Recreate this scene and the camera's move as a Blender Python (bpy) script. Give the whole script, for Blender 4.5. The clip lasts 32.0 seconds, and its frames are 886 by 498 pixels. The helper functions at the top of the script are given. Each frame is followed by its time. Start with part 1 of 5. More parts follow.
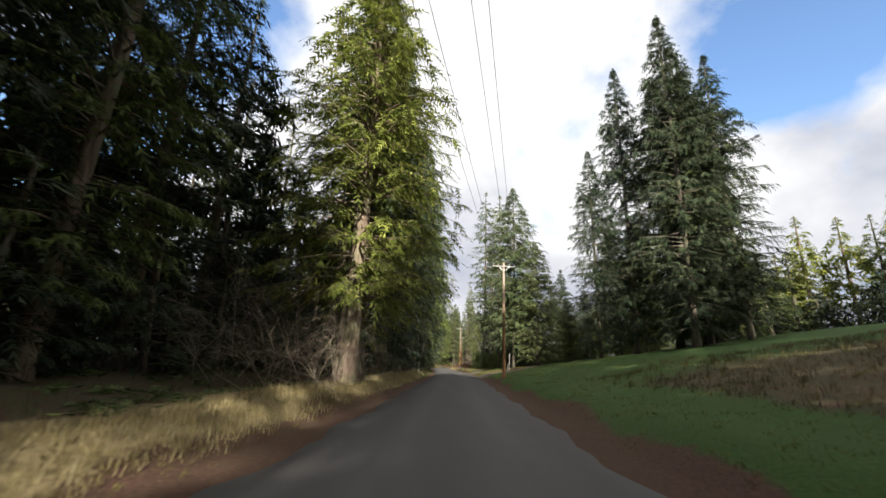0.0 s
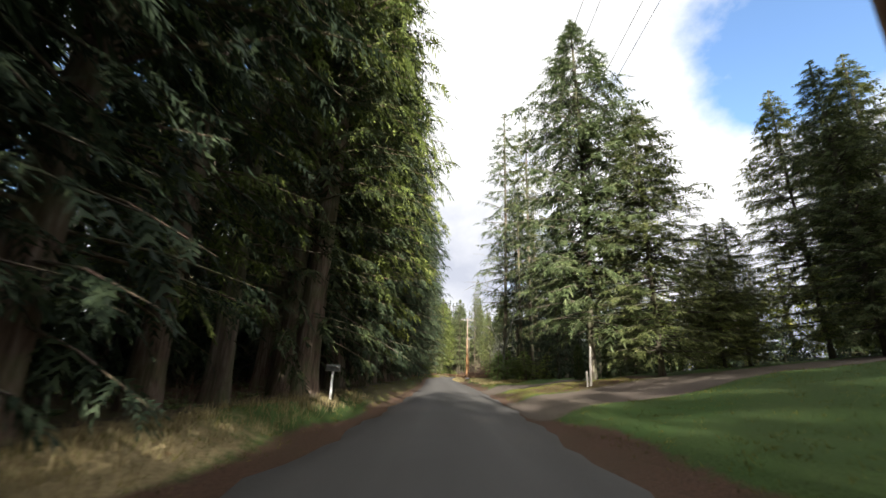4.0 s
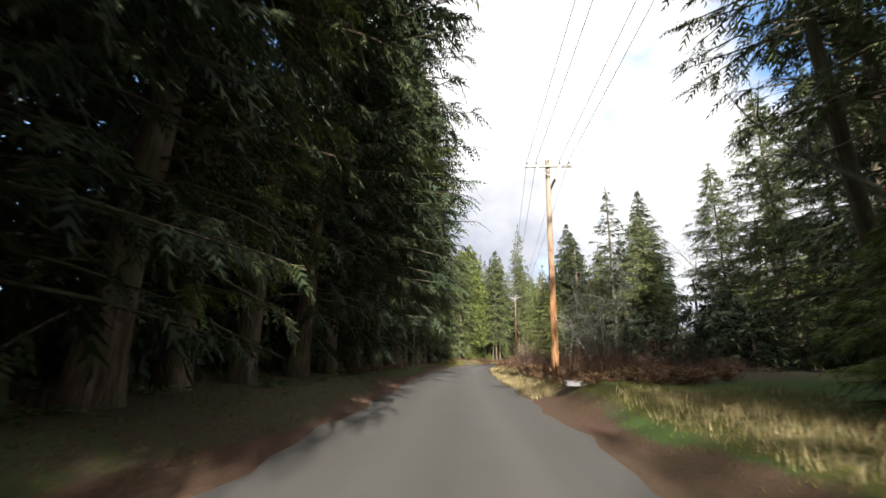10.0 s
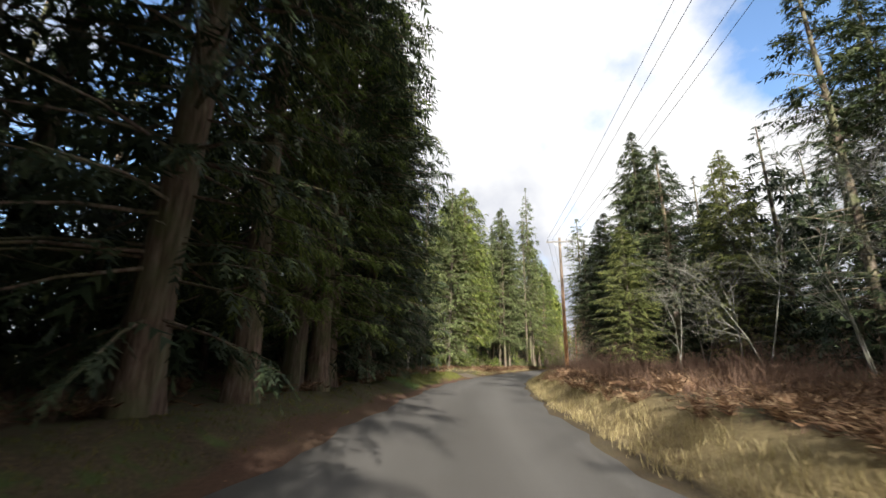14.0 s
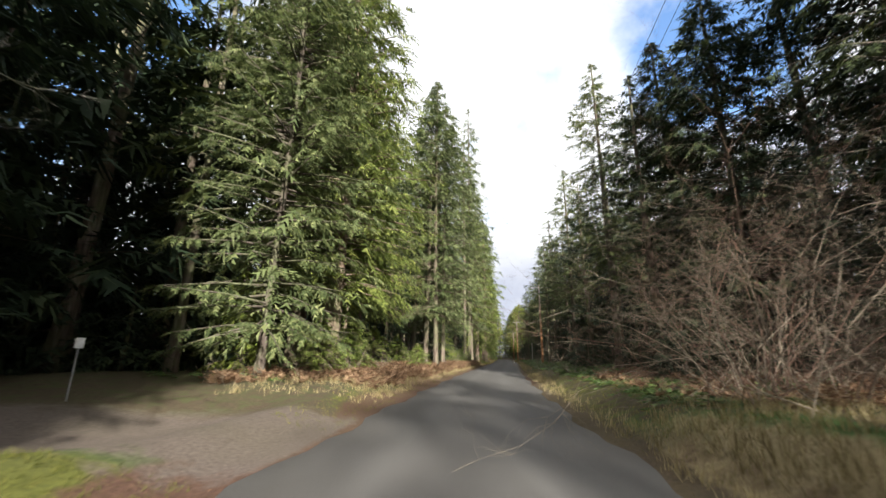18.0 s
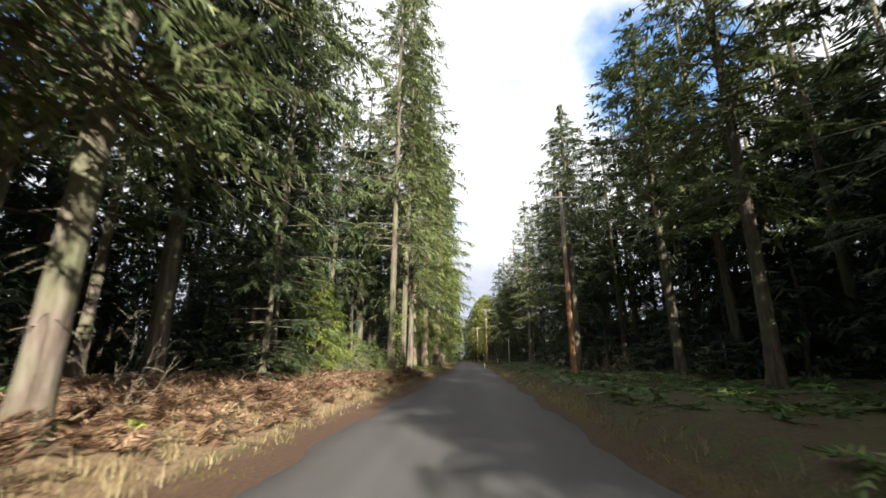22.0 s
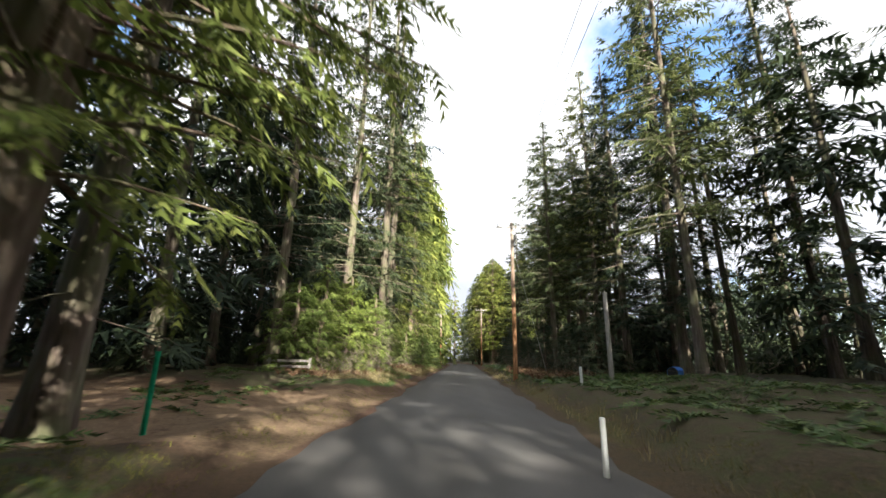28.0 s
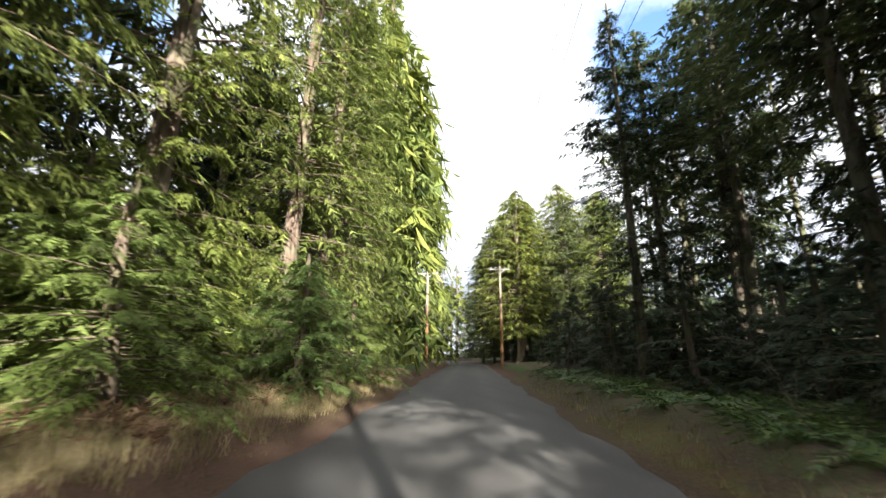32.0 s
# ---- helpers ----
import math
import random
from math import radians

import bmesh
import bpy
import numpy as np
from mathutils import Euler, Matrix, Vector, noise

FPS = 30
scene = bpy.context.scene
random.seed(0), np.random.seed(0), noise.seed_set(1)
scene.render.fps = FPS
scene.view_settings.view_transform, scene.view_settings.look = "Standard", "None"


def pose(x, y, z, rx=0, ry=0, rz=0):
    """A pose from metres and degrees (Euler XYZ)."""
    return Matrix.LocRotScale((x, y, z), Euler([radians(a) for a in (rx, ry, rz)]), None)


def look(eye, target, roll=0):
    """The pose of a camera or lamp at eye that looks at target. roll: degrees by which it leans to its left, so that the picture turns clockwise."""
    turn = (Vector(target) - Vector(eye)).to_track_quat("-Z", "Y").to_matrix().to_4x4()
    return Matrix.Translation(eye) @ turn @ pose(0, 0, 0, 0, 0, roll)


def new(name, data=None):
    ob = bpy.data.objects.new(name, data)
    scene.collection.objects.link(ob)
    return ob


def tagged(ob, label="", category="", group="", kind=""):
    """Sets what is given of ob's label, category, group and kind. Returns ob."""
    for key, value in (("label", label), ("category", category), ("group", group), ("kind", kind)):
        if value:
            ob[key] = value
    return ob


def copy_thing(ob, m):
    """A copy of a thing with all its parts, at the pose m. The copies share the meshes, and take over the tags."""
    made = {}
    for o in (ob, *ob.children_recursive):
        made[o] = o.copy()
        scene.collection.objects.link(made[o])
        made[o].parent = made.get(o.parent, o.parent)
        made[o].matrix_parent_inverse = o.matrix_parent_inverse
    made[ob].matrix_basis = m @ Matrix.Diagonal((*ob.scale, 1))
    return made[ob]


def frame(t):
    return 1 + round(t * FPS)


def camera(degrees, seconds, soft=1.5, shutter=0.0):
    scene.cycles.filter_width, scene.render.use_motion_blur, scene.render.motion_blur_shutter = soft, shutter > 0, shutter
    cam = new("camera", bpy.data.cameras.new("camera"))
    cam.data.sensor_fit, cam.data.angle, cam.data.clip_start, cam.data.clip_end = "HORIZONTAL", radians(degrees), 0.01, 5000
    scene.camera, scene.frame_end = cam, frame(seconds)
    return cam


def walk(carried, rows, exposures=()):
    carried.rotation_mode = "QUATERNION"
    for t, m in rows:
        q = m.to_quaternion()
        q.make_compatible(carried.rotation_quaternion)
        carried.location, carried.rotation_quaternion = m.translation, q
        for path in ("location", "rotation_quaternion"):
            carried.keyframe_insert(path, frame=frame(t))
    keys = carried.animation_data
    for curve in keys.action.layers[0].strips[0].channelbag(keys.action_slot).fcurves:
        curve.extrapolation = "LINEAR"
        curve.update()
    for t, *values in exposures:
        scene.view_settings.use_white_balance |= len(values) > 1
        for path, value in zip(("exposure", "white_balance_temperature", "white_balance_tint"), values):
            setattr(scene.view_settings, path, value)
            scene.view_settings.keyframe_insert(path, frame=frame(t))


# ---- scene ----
cam = camera(95.6, 32.0, 1.5, 0.2)
EXPOSURES = [(0, 1.35, 6500, 10), (4, 1.6, 6500, 10), (9, 1.6, 6500, 10), (11.5, 1.4, 6500, 10), (14, 1.4, 6500, 10), (17, 1.5, 6350, 10), (18, 1.6, 6350, 10), (21.5, 1.65, 6350, 10), (24, 1.85, 6400, 10), (25, 1.95, 6400, 10), (26, 1.85, 6400, 10), (29, 2.05, 6350, 10), (30, 1.85, 6200, 10), (31, 1.95, 6200, 10), (32, 2.15, 6250, 10)]
PATH = [
    (0, 0.01, -0.10, 1.7, 15.93, 2.20, -1.80),
    (0.5, 0.47, 5.00, 1.7, 15.98, 2.24, -1.46),
    (1, 0.88, 10.01, 1.7, 16.09, 2.28, -1.15),
    (1.5, 1.26, 14.98, 1.7, 16.19, 2.32, -1.23),
    (2, 1.63, 19.94, 1.7, 16.31, 2.36, -1.32),
    (2.5, 1.99, 24.88, 1.7, 16.57, 2.40, -1.50),
    (3, 2.35, 29.84, 1.7, 16.78, 2.30, -1.32),
    (3.5, 2.76, 34.83, 1.7, 16.88, 2.20, -1.15),
    (4, 3.16, 39.82, 1.7, 17.04, 2.10, -0.97),
    (4.5, 3.55, 44.83, 1.7, 17.06, 2.00, -0.80),
    (5, 3.90, 49.83, 1.7, 16.94, 1.98, -0.22),
    (5.5, 4.22, 54.84, 1.7, 16.63, 1.96, 0.37),
    (6, 4.49, 59.83, 1.7, 16.33, 1.93, 0.80),
    (6.5, 4.71, 64.83, 1.7, 16.06, 1.91, 0.95),
    (7, 4.91, 69.85, 1.7, 15.77, 1.89, 1.43),
    (7.5, 5.08, 74.84, 1.7, 15.48, 1.87, 1.81),
    (8, 5.24, 79.83, 1.7, 15.24, 1.84, 2.49),
    (8.5, 5.32, 84.82, 1.7, 15.13, 1.82, 3.14),
    (9, 5.36, 89.81, 1.7, 15.01, 1.80, 3.26),
    (9.5, 5.42, 94.79, 1.7, 14.92, 1.75, 3.16),
    (10, 5.45, 99.76, 1.7, 14.86, 1.70, 3.14),
    (10.5, 5.44, 104.77, 1.7, 14.83, 1.65, 3.23),
    (11, 5.46, 109.83, 1.7, 14.85, 1.60, 3.35),
    (11.5, 5.43, 114.84, 1.7, 14.85, 1.55, 3.35),
    (12, 5.41, 119.82, 1.7, 14.86, 1.50, 3.47),
    (12.5, 5.35, 124.80, 1.7, 14.87, 1.40, 3.51),
    (13, 5.30, 129.80, 1.7, 15.07, 1.30, 3.31),
    (13.5, 5.32, 134.79, 1.7, 15.34, 1.20, 2.78),
    (14, 5.40, 139.81, 1.7, 15.61, 1.10, 1.87),
    (14.5, 5.56, 144.83, 1.7, 15.63, 1.00, 0.82),
    (15, 5.78, 149.86, 1.7, 15.51, 0.88, -0.55),
    (15.5, 6.06, 154.85, 1.7, 15.28, 0.75, -1.92),
    (16, 6.44, 159.79, 1.7, 15.06, 0.62, -3.29),
    (16.5, 6.93, 164.75, 1.7, 14.91, 0.50, -4.66),
    (17, 7.54, 169.71, 1.7, 14.86, 0.48, -6.13),
    (17.5, 8.33, 174.68, 1.7, 14.87, 0.45, -7.61),
    (18, 9.30, 179.60, 1.7, 14.88, 0.43, -9.08),
    (18.5, 10.43, 184.47, 1.7, 14.92, 0.41, -10.50),
    (19, 11.66, 189.30, 1.7, 14.98, 0.38, -12.06),
    (19.5, 13.00, 194.10, 1.7, 15.05, 0.36, -13.01),
    (20, 14.41, 198.89, 1.7, 15.10, 0.34, -13.75),
    (20.5, 15.88, 203.67, 1.7, 15.13, 0.32, -14.37),
    (21, 17.35, 208.47, 1.7, 15.16, 0.29, -14.63),
    (21.5, 18.84, 213.22, 1.7, 15.15, 0.27, -14.90),
    (22, 20.37, 217.97, 1.7, 15.13, 0.25, -14.78),
    (22.5, 21.94, 222.70, 1.7, 15.14, 0.22, -15.05),
    (23, 23.51, 227.44, 1.7, 15.11, 0.20, -15.49),
    (23.5, 25.12, 232.19, 1.7, 14.99, 0.21, -15.60),
    (24, 26.76, 236.95, 1.7, 14.99, 0.23, -15.58),
    (24.5, 28.40, 241.75, 1.7, 15.16, 0.24, -15.59),
    (25, 30.00, 246.49, 1.7, 15.21, 0.26, -15.39),
    (25.5, 31.61, 251.14, 1.7, 15.24, 0.27, -15.43),
    (26, 33.24, 255.82, 1.7, 15.34, 0.29, -15.46),
    (26.5, 34.86, 260.48, 1.7, 15.46, 0.30, -15.49),
    (27, 36.46, 265.16, 1.7, 15.40, 0.54, -15.19),
    (27.5, 38.08, 269.88, 1.7, 15.28, 0.78, -14.89),
    (28, 39.68, 274.66, 1.7, 15.18, 1.02, -14.60),
    (28.5, 41.28, 279.49, 1.7, 15.06, 1.26, -14.30),
    (29, 42.84, 284.27, 1.7, 14.93, 1.50, -13.96),
    (29.5, 44.36, 289.05, 1.7, 14.81, 1.33, -13.79),
    (30, 45.85, 293.83, 1.7, 14.70, 1.17, -13.38),
    (30.5, 47.32, 298.60, 1.7, 14.66, 1.00, -13.33),
    (31, 48.77, 303.35, 1.7, 14.65, 0.83, -13.41),
    (31.5, 50.24, 308.13, 1.7, 14.65, 0.67, -13.70),
    (32, 51.76, 312.92, 1.7, 14.60, 0.50, -14.01),
]
walk(cam, [(t, pose(x, y, z, 90 + p, 0, w) @ pose(0, 0, 0, 0, 0, r)) for t, x, y, z, p, r, w in PATH], EXPOSURES)


# ---- world, sun, exposure ----
SUN_EL, SUN_AZ = radians(23), radians(2)            # low noon sun behind the start
sun_from = Vector((math.sin(SUN_AZ) * math.cos(SUN_EL), -math.cos(SUN_AZ) * math.cos(SUN_EL), math.sin(SUN_EL)))
sun_data = bpy.data.lights.new("sun", "SUN")
sun_data.energy, sun_data.angle, sun_data.color = 5.0, radians(0.6), (1.0, 0.95, 0.84)
sun = new("sun", sun_data)
sun.matrix_world = look(sun_from * 200, (0, 0, 0))

world = bpy.data.worlds.new("sky")
scene.world = world
world.use_nodes = True
wn, wl = world.node_tree.nodes, world.node_tree.links
wn.clear()
w_out = wn.new("ShaderNodeOutputWorld")
w_bg = wn.new("ShaderNodeBackground")
w_cloud = wn.new("ShaderNodeBackground")
w_mix = wn.new("ShaderNodeMixShader")
w_sky = wn.new("ShaderNodeTexSky")
w_sky.sky_type, w_sky.sun_disc = "NISHITA", False
w_sky.dust_density, w_sky.ozone_density = 0.2, 3.0
w_sky.sun_elevation, w_sky.sun_rotation = SUN_EL, math.pi - SUN_AZ
w_tc = wn.new("ShaderNodeTexCoord")
w_map = wn.new("ShaderNodeMapping")
w_map.inputs["Scale"].default_value = (1.0, 1.0, 1.25)
w_map.inputs["Location"].default_value = (0.35, 0.1, 0.2)
w_n1 = wn.new("ShaderNodeTexNoise")
w_n1.inputs["Scale"].default_value, w_n1.inputs["Detail"].default_value, w_n1.inputs["Roughness"].default_value = 2.3, 9, 0.55
w_r1 = wn.new("ShaderNodeValToRGB")
w_r1.color_ramp.elements[0].position, w_r1.color_ramp.elements[1].position = 0.24, 0.40
w_n2 = wn.new("ShaderNodeTexNoise")
w_n2.inputs["Scale"].default_value, w_n2.inputs["Detail"].default_value = 2.6, 7
w_r2 = wn.new("ShaderNodeValToRGB")
w_r2.color_ramp.elements[0].position, w_r2.color_ramp.elements[1].position = 0.50, 0.70
w_r2.color_ramp.elements[0].color, w_r2.color_ramp.elements[1].color = (0.54, 0.57, 0.66, 1), (1.0, 1.0, 1.0, 1)
wl.new(w_tc.outputs["Generated"], w_map.inputs["Vector"])
for n in (w_n1, w_n2):
    wl.new(w_map.outputs["Vector"], n.inputs["Vector"])
# blue gaps in the cloud bank: one high to the right of the road's heading, a broad one over the woods on the left
w_thin = w_n1.outputs["Fac"]
for toward, edge, core, depth in (((0.602, 0.540, 0.588), 0.978, 0.998, 0.25), ((-0.755, 0.352, 0.553), 0.76, 0.90, 0.25)):
    w_dot, w_gap, w_less = wn.new("ShaderNodeVectorMath"), wn.new("ShaderNodeMapRange"), wn.new("ShaderNodeMath")
    w_dot.operation, w_less.operation, w_gap.interpolation_type = "DOT_PRODUCT", "SUBTRACT", "SMOOTHSTEP"
    w_dot.inputs[1].default_value = toward
    for k, v in ((1, edge), (2, core), (3, 0.0), (4, depth)):
        w_gap.inputs[k].default_value = v
    wl.new(w_tc.outputs["Generated"], w_dot.inputs[0])
    wl.new(w_dot.outputs["Value"], w_gap.inputs[0])
    wl.new(w_thin, w_less.inputs[0])
    wl.new(w_gap.outputs[0], w_less.inputs[1])
    w_thin = w_less.outputs[0]
# the undersides of the clouds are greyer low over the road
w_xyz, w_low = wn.new("ShaderNodeSeparateXYZ"), wn.new("ShaderNodeMath")
w_low.operation = "MULTIPLY_ADD"
w_low.inputs[1].default_value = 0.42
wl.new(w_tc.outputs["Generated"], w_xyz.inputs[0])
wl.new(w_xyz.outputs["Z"], w_low.inputs[0])
wl.new(w_n2.outputs["Fac"], w_low.inputs[2])
wl.new(w_thin, w_r1.inputs["Fac"])
wl.new(w_low.outputs[0], w_r2.inputs["Fac"])
wl.new(w_sky.outputs["Color"], w_bg.inputs["Color"])
wl.new(w_r2.outputs["Color"], w_cloud.inputs["Color"])
w_bg.inputs["Strength"].default_value, w_cloud.inputs["Strength"].default_value = 0.13, 0.43
wl.new(w_r1.outputs["Color"], w_mix.inputs["Fac"])
wl.new(w_bg.outputs[0], w_mix.inputs[1])
wl.new(w_cloud.outputs[0], w_mix.inputs[2])
wl.new(w_mix.outputs[0], w_out.inputs["Surface"])


# ---- materials ----
def ramp(nt, fac, stops):
    r = nt.nodes.new("ShaderNodeValToRGB")
    els = r.color_ramp.elements
    while len(els) < len(stops):
        els.new(0.5)
    for e, (p, c) in zip(els, stops):
        e.position, e.color = p, (*c, 1)
    nt.links.new(fac, r.inputs["Fac"])
    return r.outputs["Color"]


def noise_tex(nt, scale, detail=6, rough=0.6, stretch=(1, 1, 1), space="Object"):
    tc, mp, n = nt.nodes.new("ShaderNodeTexCoord"), nt.nodes.new("ShaderNodeMapping"), nt.nodes.new("ShaderNodeTexNoise")
    mp.inputs["Scale"].default_value = stretch
    n.inputs["Scale"].default_value, n.inputs["Detail"].default_value, n.inputs["Roughness"].default_value = scale, detail, rough
    nt.links.new(tc.outputs[space], mp.inputs["Vector"])
    nt.links.new(mp.outputs["Vector"], n.inputs["Vector"])
    return n.outputs["Fac"]


def mixc(nt, fac, a, b, mode="MIX"):
    m = nt.nodes.new("ShaderNodeMix")
    m.data_type, m.blend_type = "RGBA", mode
    for value, key in ((fac, 0), (a, 6), (b, 7)):
        if hasattr(value, "is_output"):
            nt.links.new(value, m.inputs[key])
        elif key:
            m.inputs[key].default_value = (*value, 1)
        else:
            m.inputs[0].default_value = value
    return m.outputs[2]


def bump(nt, height, strength, distance=0.05):
    b = nt.nodes.new("ShaderNodeBump")
    b.inputs["Strength"].default_value, b.inputs["Distance"].default_value = strength, distance
    nt.links.new(height, b.inputs["Height"])
    return b.outputs["Normal"]


def material(name, rough=0.8, metallic=0.0):
    m = bpy.data.materials.new(name)
    m.use_nodes = True
    p = m.node_tree.nodes["Principled BSDF"]
    p.inputs["Roughness"].default_value, p.inputs["Metallic"].default_value = rough, metallic
    p.inputs["Specular IOR Level"].default_value = 0.25
    return m, m.node_tree, p


def bark(name, dark, light, grey, scale=1.0, mossy=0.8):
    m, nt, p = material(name, 0.95)
    ridges = noise_tex(nt, 7 * scale, 8, 0.65, (1, 1, 0.12))
    patch = noise_tex(nt, 0.9, 4, 0.6)
    c = ramp(nt, ridges, [(0.32, dark), (0.52, light), (0.72, grey)])
    c = mixc(nt, ramp(nt, patch, [(0.42, (0, 0, 0)), (0.7, (mossy, mossy, mossy))]), c, (0.13, 0.15, 0.07))
    nt.links.new(c, p.inputs["Base Color"])
    nt.links.new(bump(nt, ridges, 0.9, 0.06), p.inputs["Normal"])
    return m


def foliage(name, dark, mid, tip, translucent=0.3, rough=0.65):
    """Needle or leaf sprays: every spray a shade of its own, every plant a tint of its own."""
    m, nt, p = material(name, rough)
    geo, info = nt.nodes.new("ShaderNodeNewGeometry"), nt.nodes.new("ShaderNodeObjectInfo")
    c = ramp(nt, geo.outputs["Random Per Island"], [(0.0, dark), (0.55, mid), (1.0, tip)])
    patch = noise_tex(nt, 0.55, 3, 0.5)
    c = mixc(nt, ramp(nt, patch, [(0.4, (0, 0, 0)), (0.68, (0.55, 0.55, 0.55))]), c, dark)
    tint = ramp(nt, info.outputs["Random"], [(0.0, (0.78, 0.86, 0.95)), (0.5, (1, 1, 1)), (1.0, (1.2, 1.1, 0.8))])
    c = mixc(nt, 1.0, c, tint, "MULTIPLY")
    nt.links.new(c, p.inputs["Base Color"])
    tr, mx = nt.nodes.new("ShaderNodeBsdfTranslucent"), nt.nodes.new("ShaderNodeMixShader")
    nt.links.new(c, tr.inputs["Color"])
    mx.inputs[0].default_value = translucent
    nt.links.new(p.outputs[0], mx.inputs[1])
    nt.links.new(tr.outputs[0], mx.inputs[2])
    nt.links.new(mx.outputs[0], nt.nodes["Material Output"].inputs["Surface"])
    return m


def plain(name, a, b, rough=0.7, scale=6, metallic=0.0, stretch=(1, 1, 1), relief=0.2):
    m, nt, p = material(name, rough, metallic)
    n = noise_tex(nt, scale, 7, 0.6, stretch)
    nt.links.new(ramp(nt, n, [(0.3, a), (0.7, b)]), p.inputs["Base Color"])
    nt.links.new(bump(nt, n, relief, 0.02), p.inputs["Normal"])
    return m


BARK_FIR = bark("bark_fir", (0.034, 0.025, 0.019), (0.12, 0.09, 0.07), (0.225, 0.19, 0.16))
# copy of the fir bark with shade put into its colour, for full firs
BARK_SHADED = bark("bark_dark_fir", (0.026, 0.020, 0.016), (0.085, 0.066, 0.054), (0.16, 0.14, 0.12))
BARK_CEDAR = bark("bark_cedar", (0.05, 0.034, 0.025), (0.18, 0.125, 0.095), (0.32, 0.26, 0.215), 1.3)
BARK_ALDER = bark("bark_alder", (0.075, 0.07, 0.06), (0.20, 0.19, 0.175), (0.36, 0.35, 0.325), 0.6)
TWIG = plain("twig_grey", (0.12, 0.098, 0.072), (0.32, 0.265, 0.20), 0.9, 4)
TWIG_RED = plain("twig_red_brown", (0.07, 0.042, 0.032), (0.20, 0.125, 0.09), 0.9, 3)
LEAF_CEDAR = foliage("foliage_cedar", (0.064, 0.085, 0.018), (0.158, 0.196, 0.046), (0.315, 0.350, 0.094), 0.36)
LEAF_FIR = foliage("foliage_fir", (0.052, 0.072, 0.026), (0.136, 0.166, 0.064), (0.265, 0.285, 0.12), 0.34)
# dark fir green, lowered further to carry the shade of tree wall and woods
LEAF_SHADED = foliage("foliage_dark_fir", (0.019, 0.031, 0.015), (0.043, 0.061, 0.029), (0.090, 0.112, 0.050), 0.16)
LEAF_HEDGE = foliage("foliage_hedge", (0.026, 0.042, 0.014), (0.062, 0.090, 0.028), (0.130, 0.160, 0.045), 0.2)
LEAF_YOUNG = foliage("foliage_young", (0.080, 0.108, 0.022), (0.165, 0.222, 0.055), (0.295, 0.367, 0.11), 0.38)
LEAF_SALAL = foliage("foliage_salal", (0.038, 0.075, 0.022), (0.090, 0.150, 0.045), (0.180, 0.225, 0.075), 0.2, 0.45)
FERN_BROWN = foliage("fern_brown", (0.10, 0.050, 0.027), (0.28, 0.150, 0.078), (0.47, 0.30, 0.17), 0.25, 0.9)
GRASS_DRY = foliage("grass_dry", (0.16, 0.12, 0.055), (0.38, 0.30, 0.14), (0.58, 0.47, 0.26), 0.3, 0.8)
GRASS_GREEN = foliage("grass_green", (0.055, 0.066, 0.014), (0.135, 0.15, 0.034), (0.28, 0.25, 0.075), 0.3, 0.8)
GRASS_ROUGH = foliage("grass_rough", (0.055, 0.048, 0.022), (0.11, 0.092, 0.040), (0.19, 0.15, 0.07), 0.25, 0.9)
IVY = foliage("ivy_leaves", (0.105, 0.150, 0.030), (0.270, 0.330, 0.075), (0.495, 0.540, 0.150), 0.25, 0.5)
POLE_WOOD = bark("pole_wood", (0.10, 0.046, 0.024), (0.30, 0.148, 0.070), (0.42, 0.27, 0.16), 2.0, 0.0)


def weather_tops(m):
    """Poles bleach to silver grey towards the top."""
    nt = m.node_tree
    p = nt.nodes["Principled BSDF"]
    old = p.inputs["Base Color"].links[0].from_socket
    tc, sep = nt.nodes.new("ShaderNodeTexCoord"), nt.nodes.new("ShaderNodeSeparateXYZ")
    nt.links.new(tc.outputs["Object"], sep.inputs[0])
    scale = nt.nodes.new("ShaderNodeMath")
    scale.operation, scale.inputs[1].default_value = "MULTIPLY", 0.08
    nt.links.new(sep.outputs["Z"], scale.inputs[0])
    c = mixc(nt, ramp(nt, scale.outputs[0], [(0.35, (0, 0, 0)), (0.85, (0.75, 0.75, 0.75))]), old, (0.36, 0.32, 0.27))
    nt.links.new(c, p.inputs["Base Color"])


weather_tops(POLE_WOOD)
GREY_WOOD = plain("weathered_wood", (0.22, 0.20, 0.18), (0.42, 0.39, 0.35), 0.9, 9, 0, (1, 1, 0.2))
WHITE_PAINT = plain("white_paint", (0.55, 0.55, 0.53), (0.78, 0.78, 0.76), 0.6, 8)
STEEL = plain("galvanised_steel", (0.30, 0.31, 0.32), (0.50, 0.51, 0.52), 0.5, 10, 0.8)
WIRE = plain("wire_aluminium", (0.05, 0.05, 0.05), (0.12, 0.12, 0.12), 0.6, 10)
PORCELAIN = plain("porcelain", (0.20, 0.20, 0.21), (0.36, 0.36, 0.37), 0.25, 5)
BLUE_PLASTIC = plain("blue_plastic", (0.01, 0.10, 0.42), (0.03, 0.22, 0.70), 0.45, 5)
GREEN_PLASTIC = plain("green_plastic", (0.0, 0.20, 0.10), (0.01, 0.36, 0.18), 0.5, 5)
BOX_GREY = plain("mailbox_grey", (0.16, 0.16, 0.16), (0.30, 0.30, 0.29), 0.5, 7, 0.4)


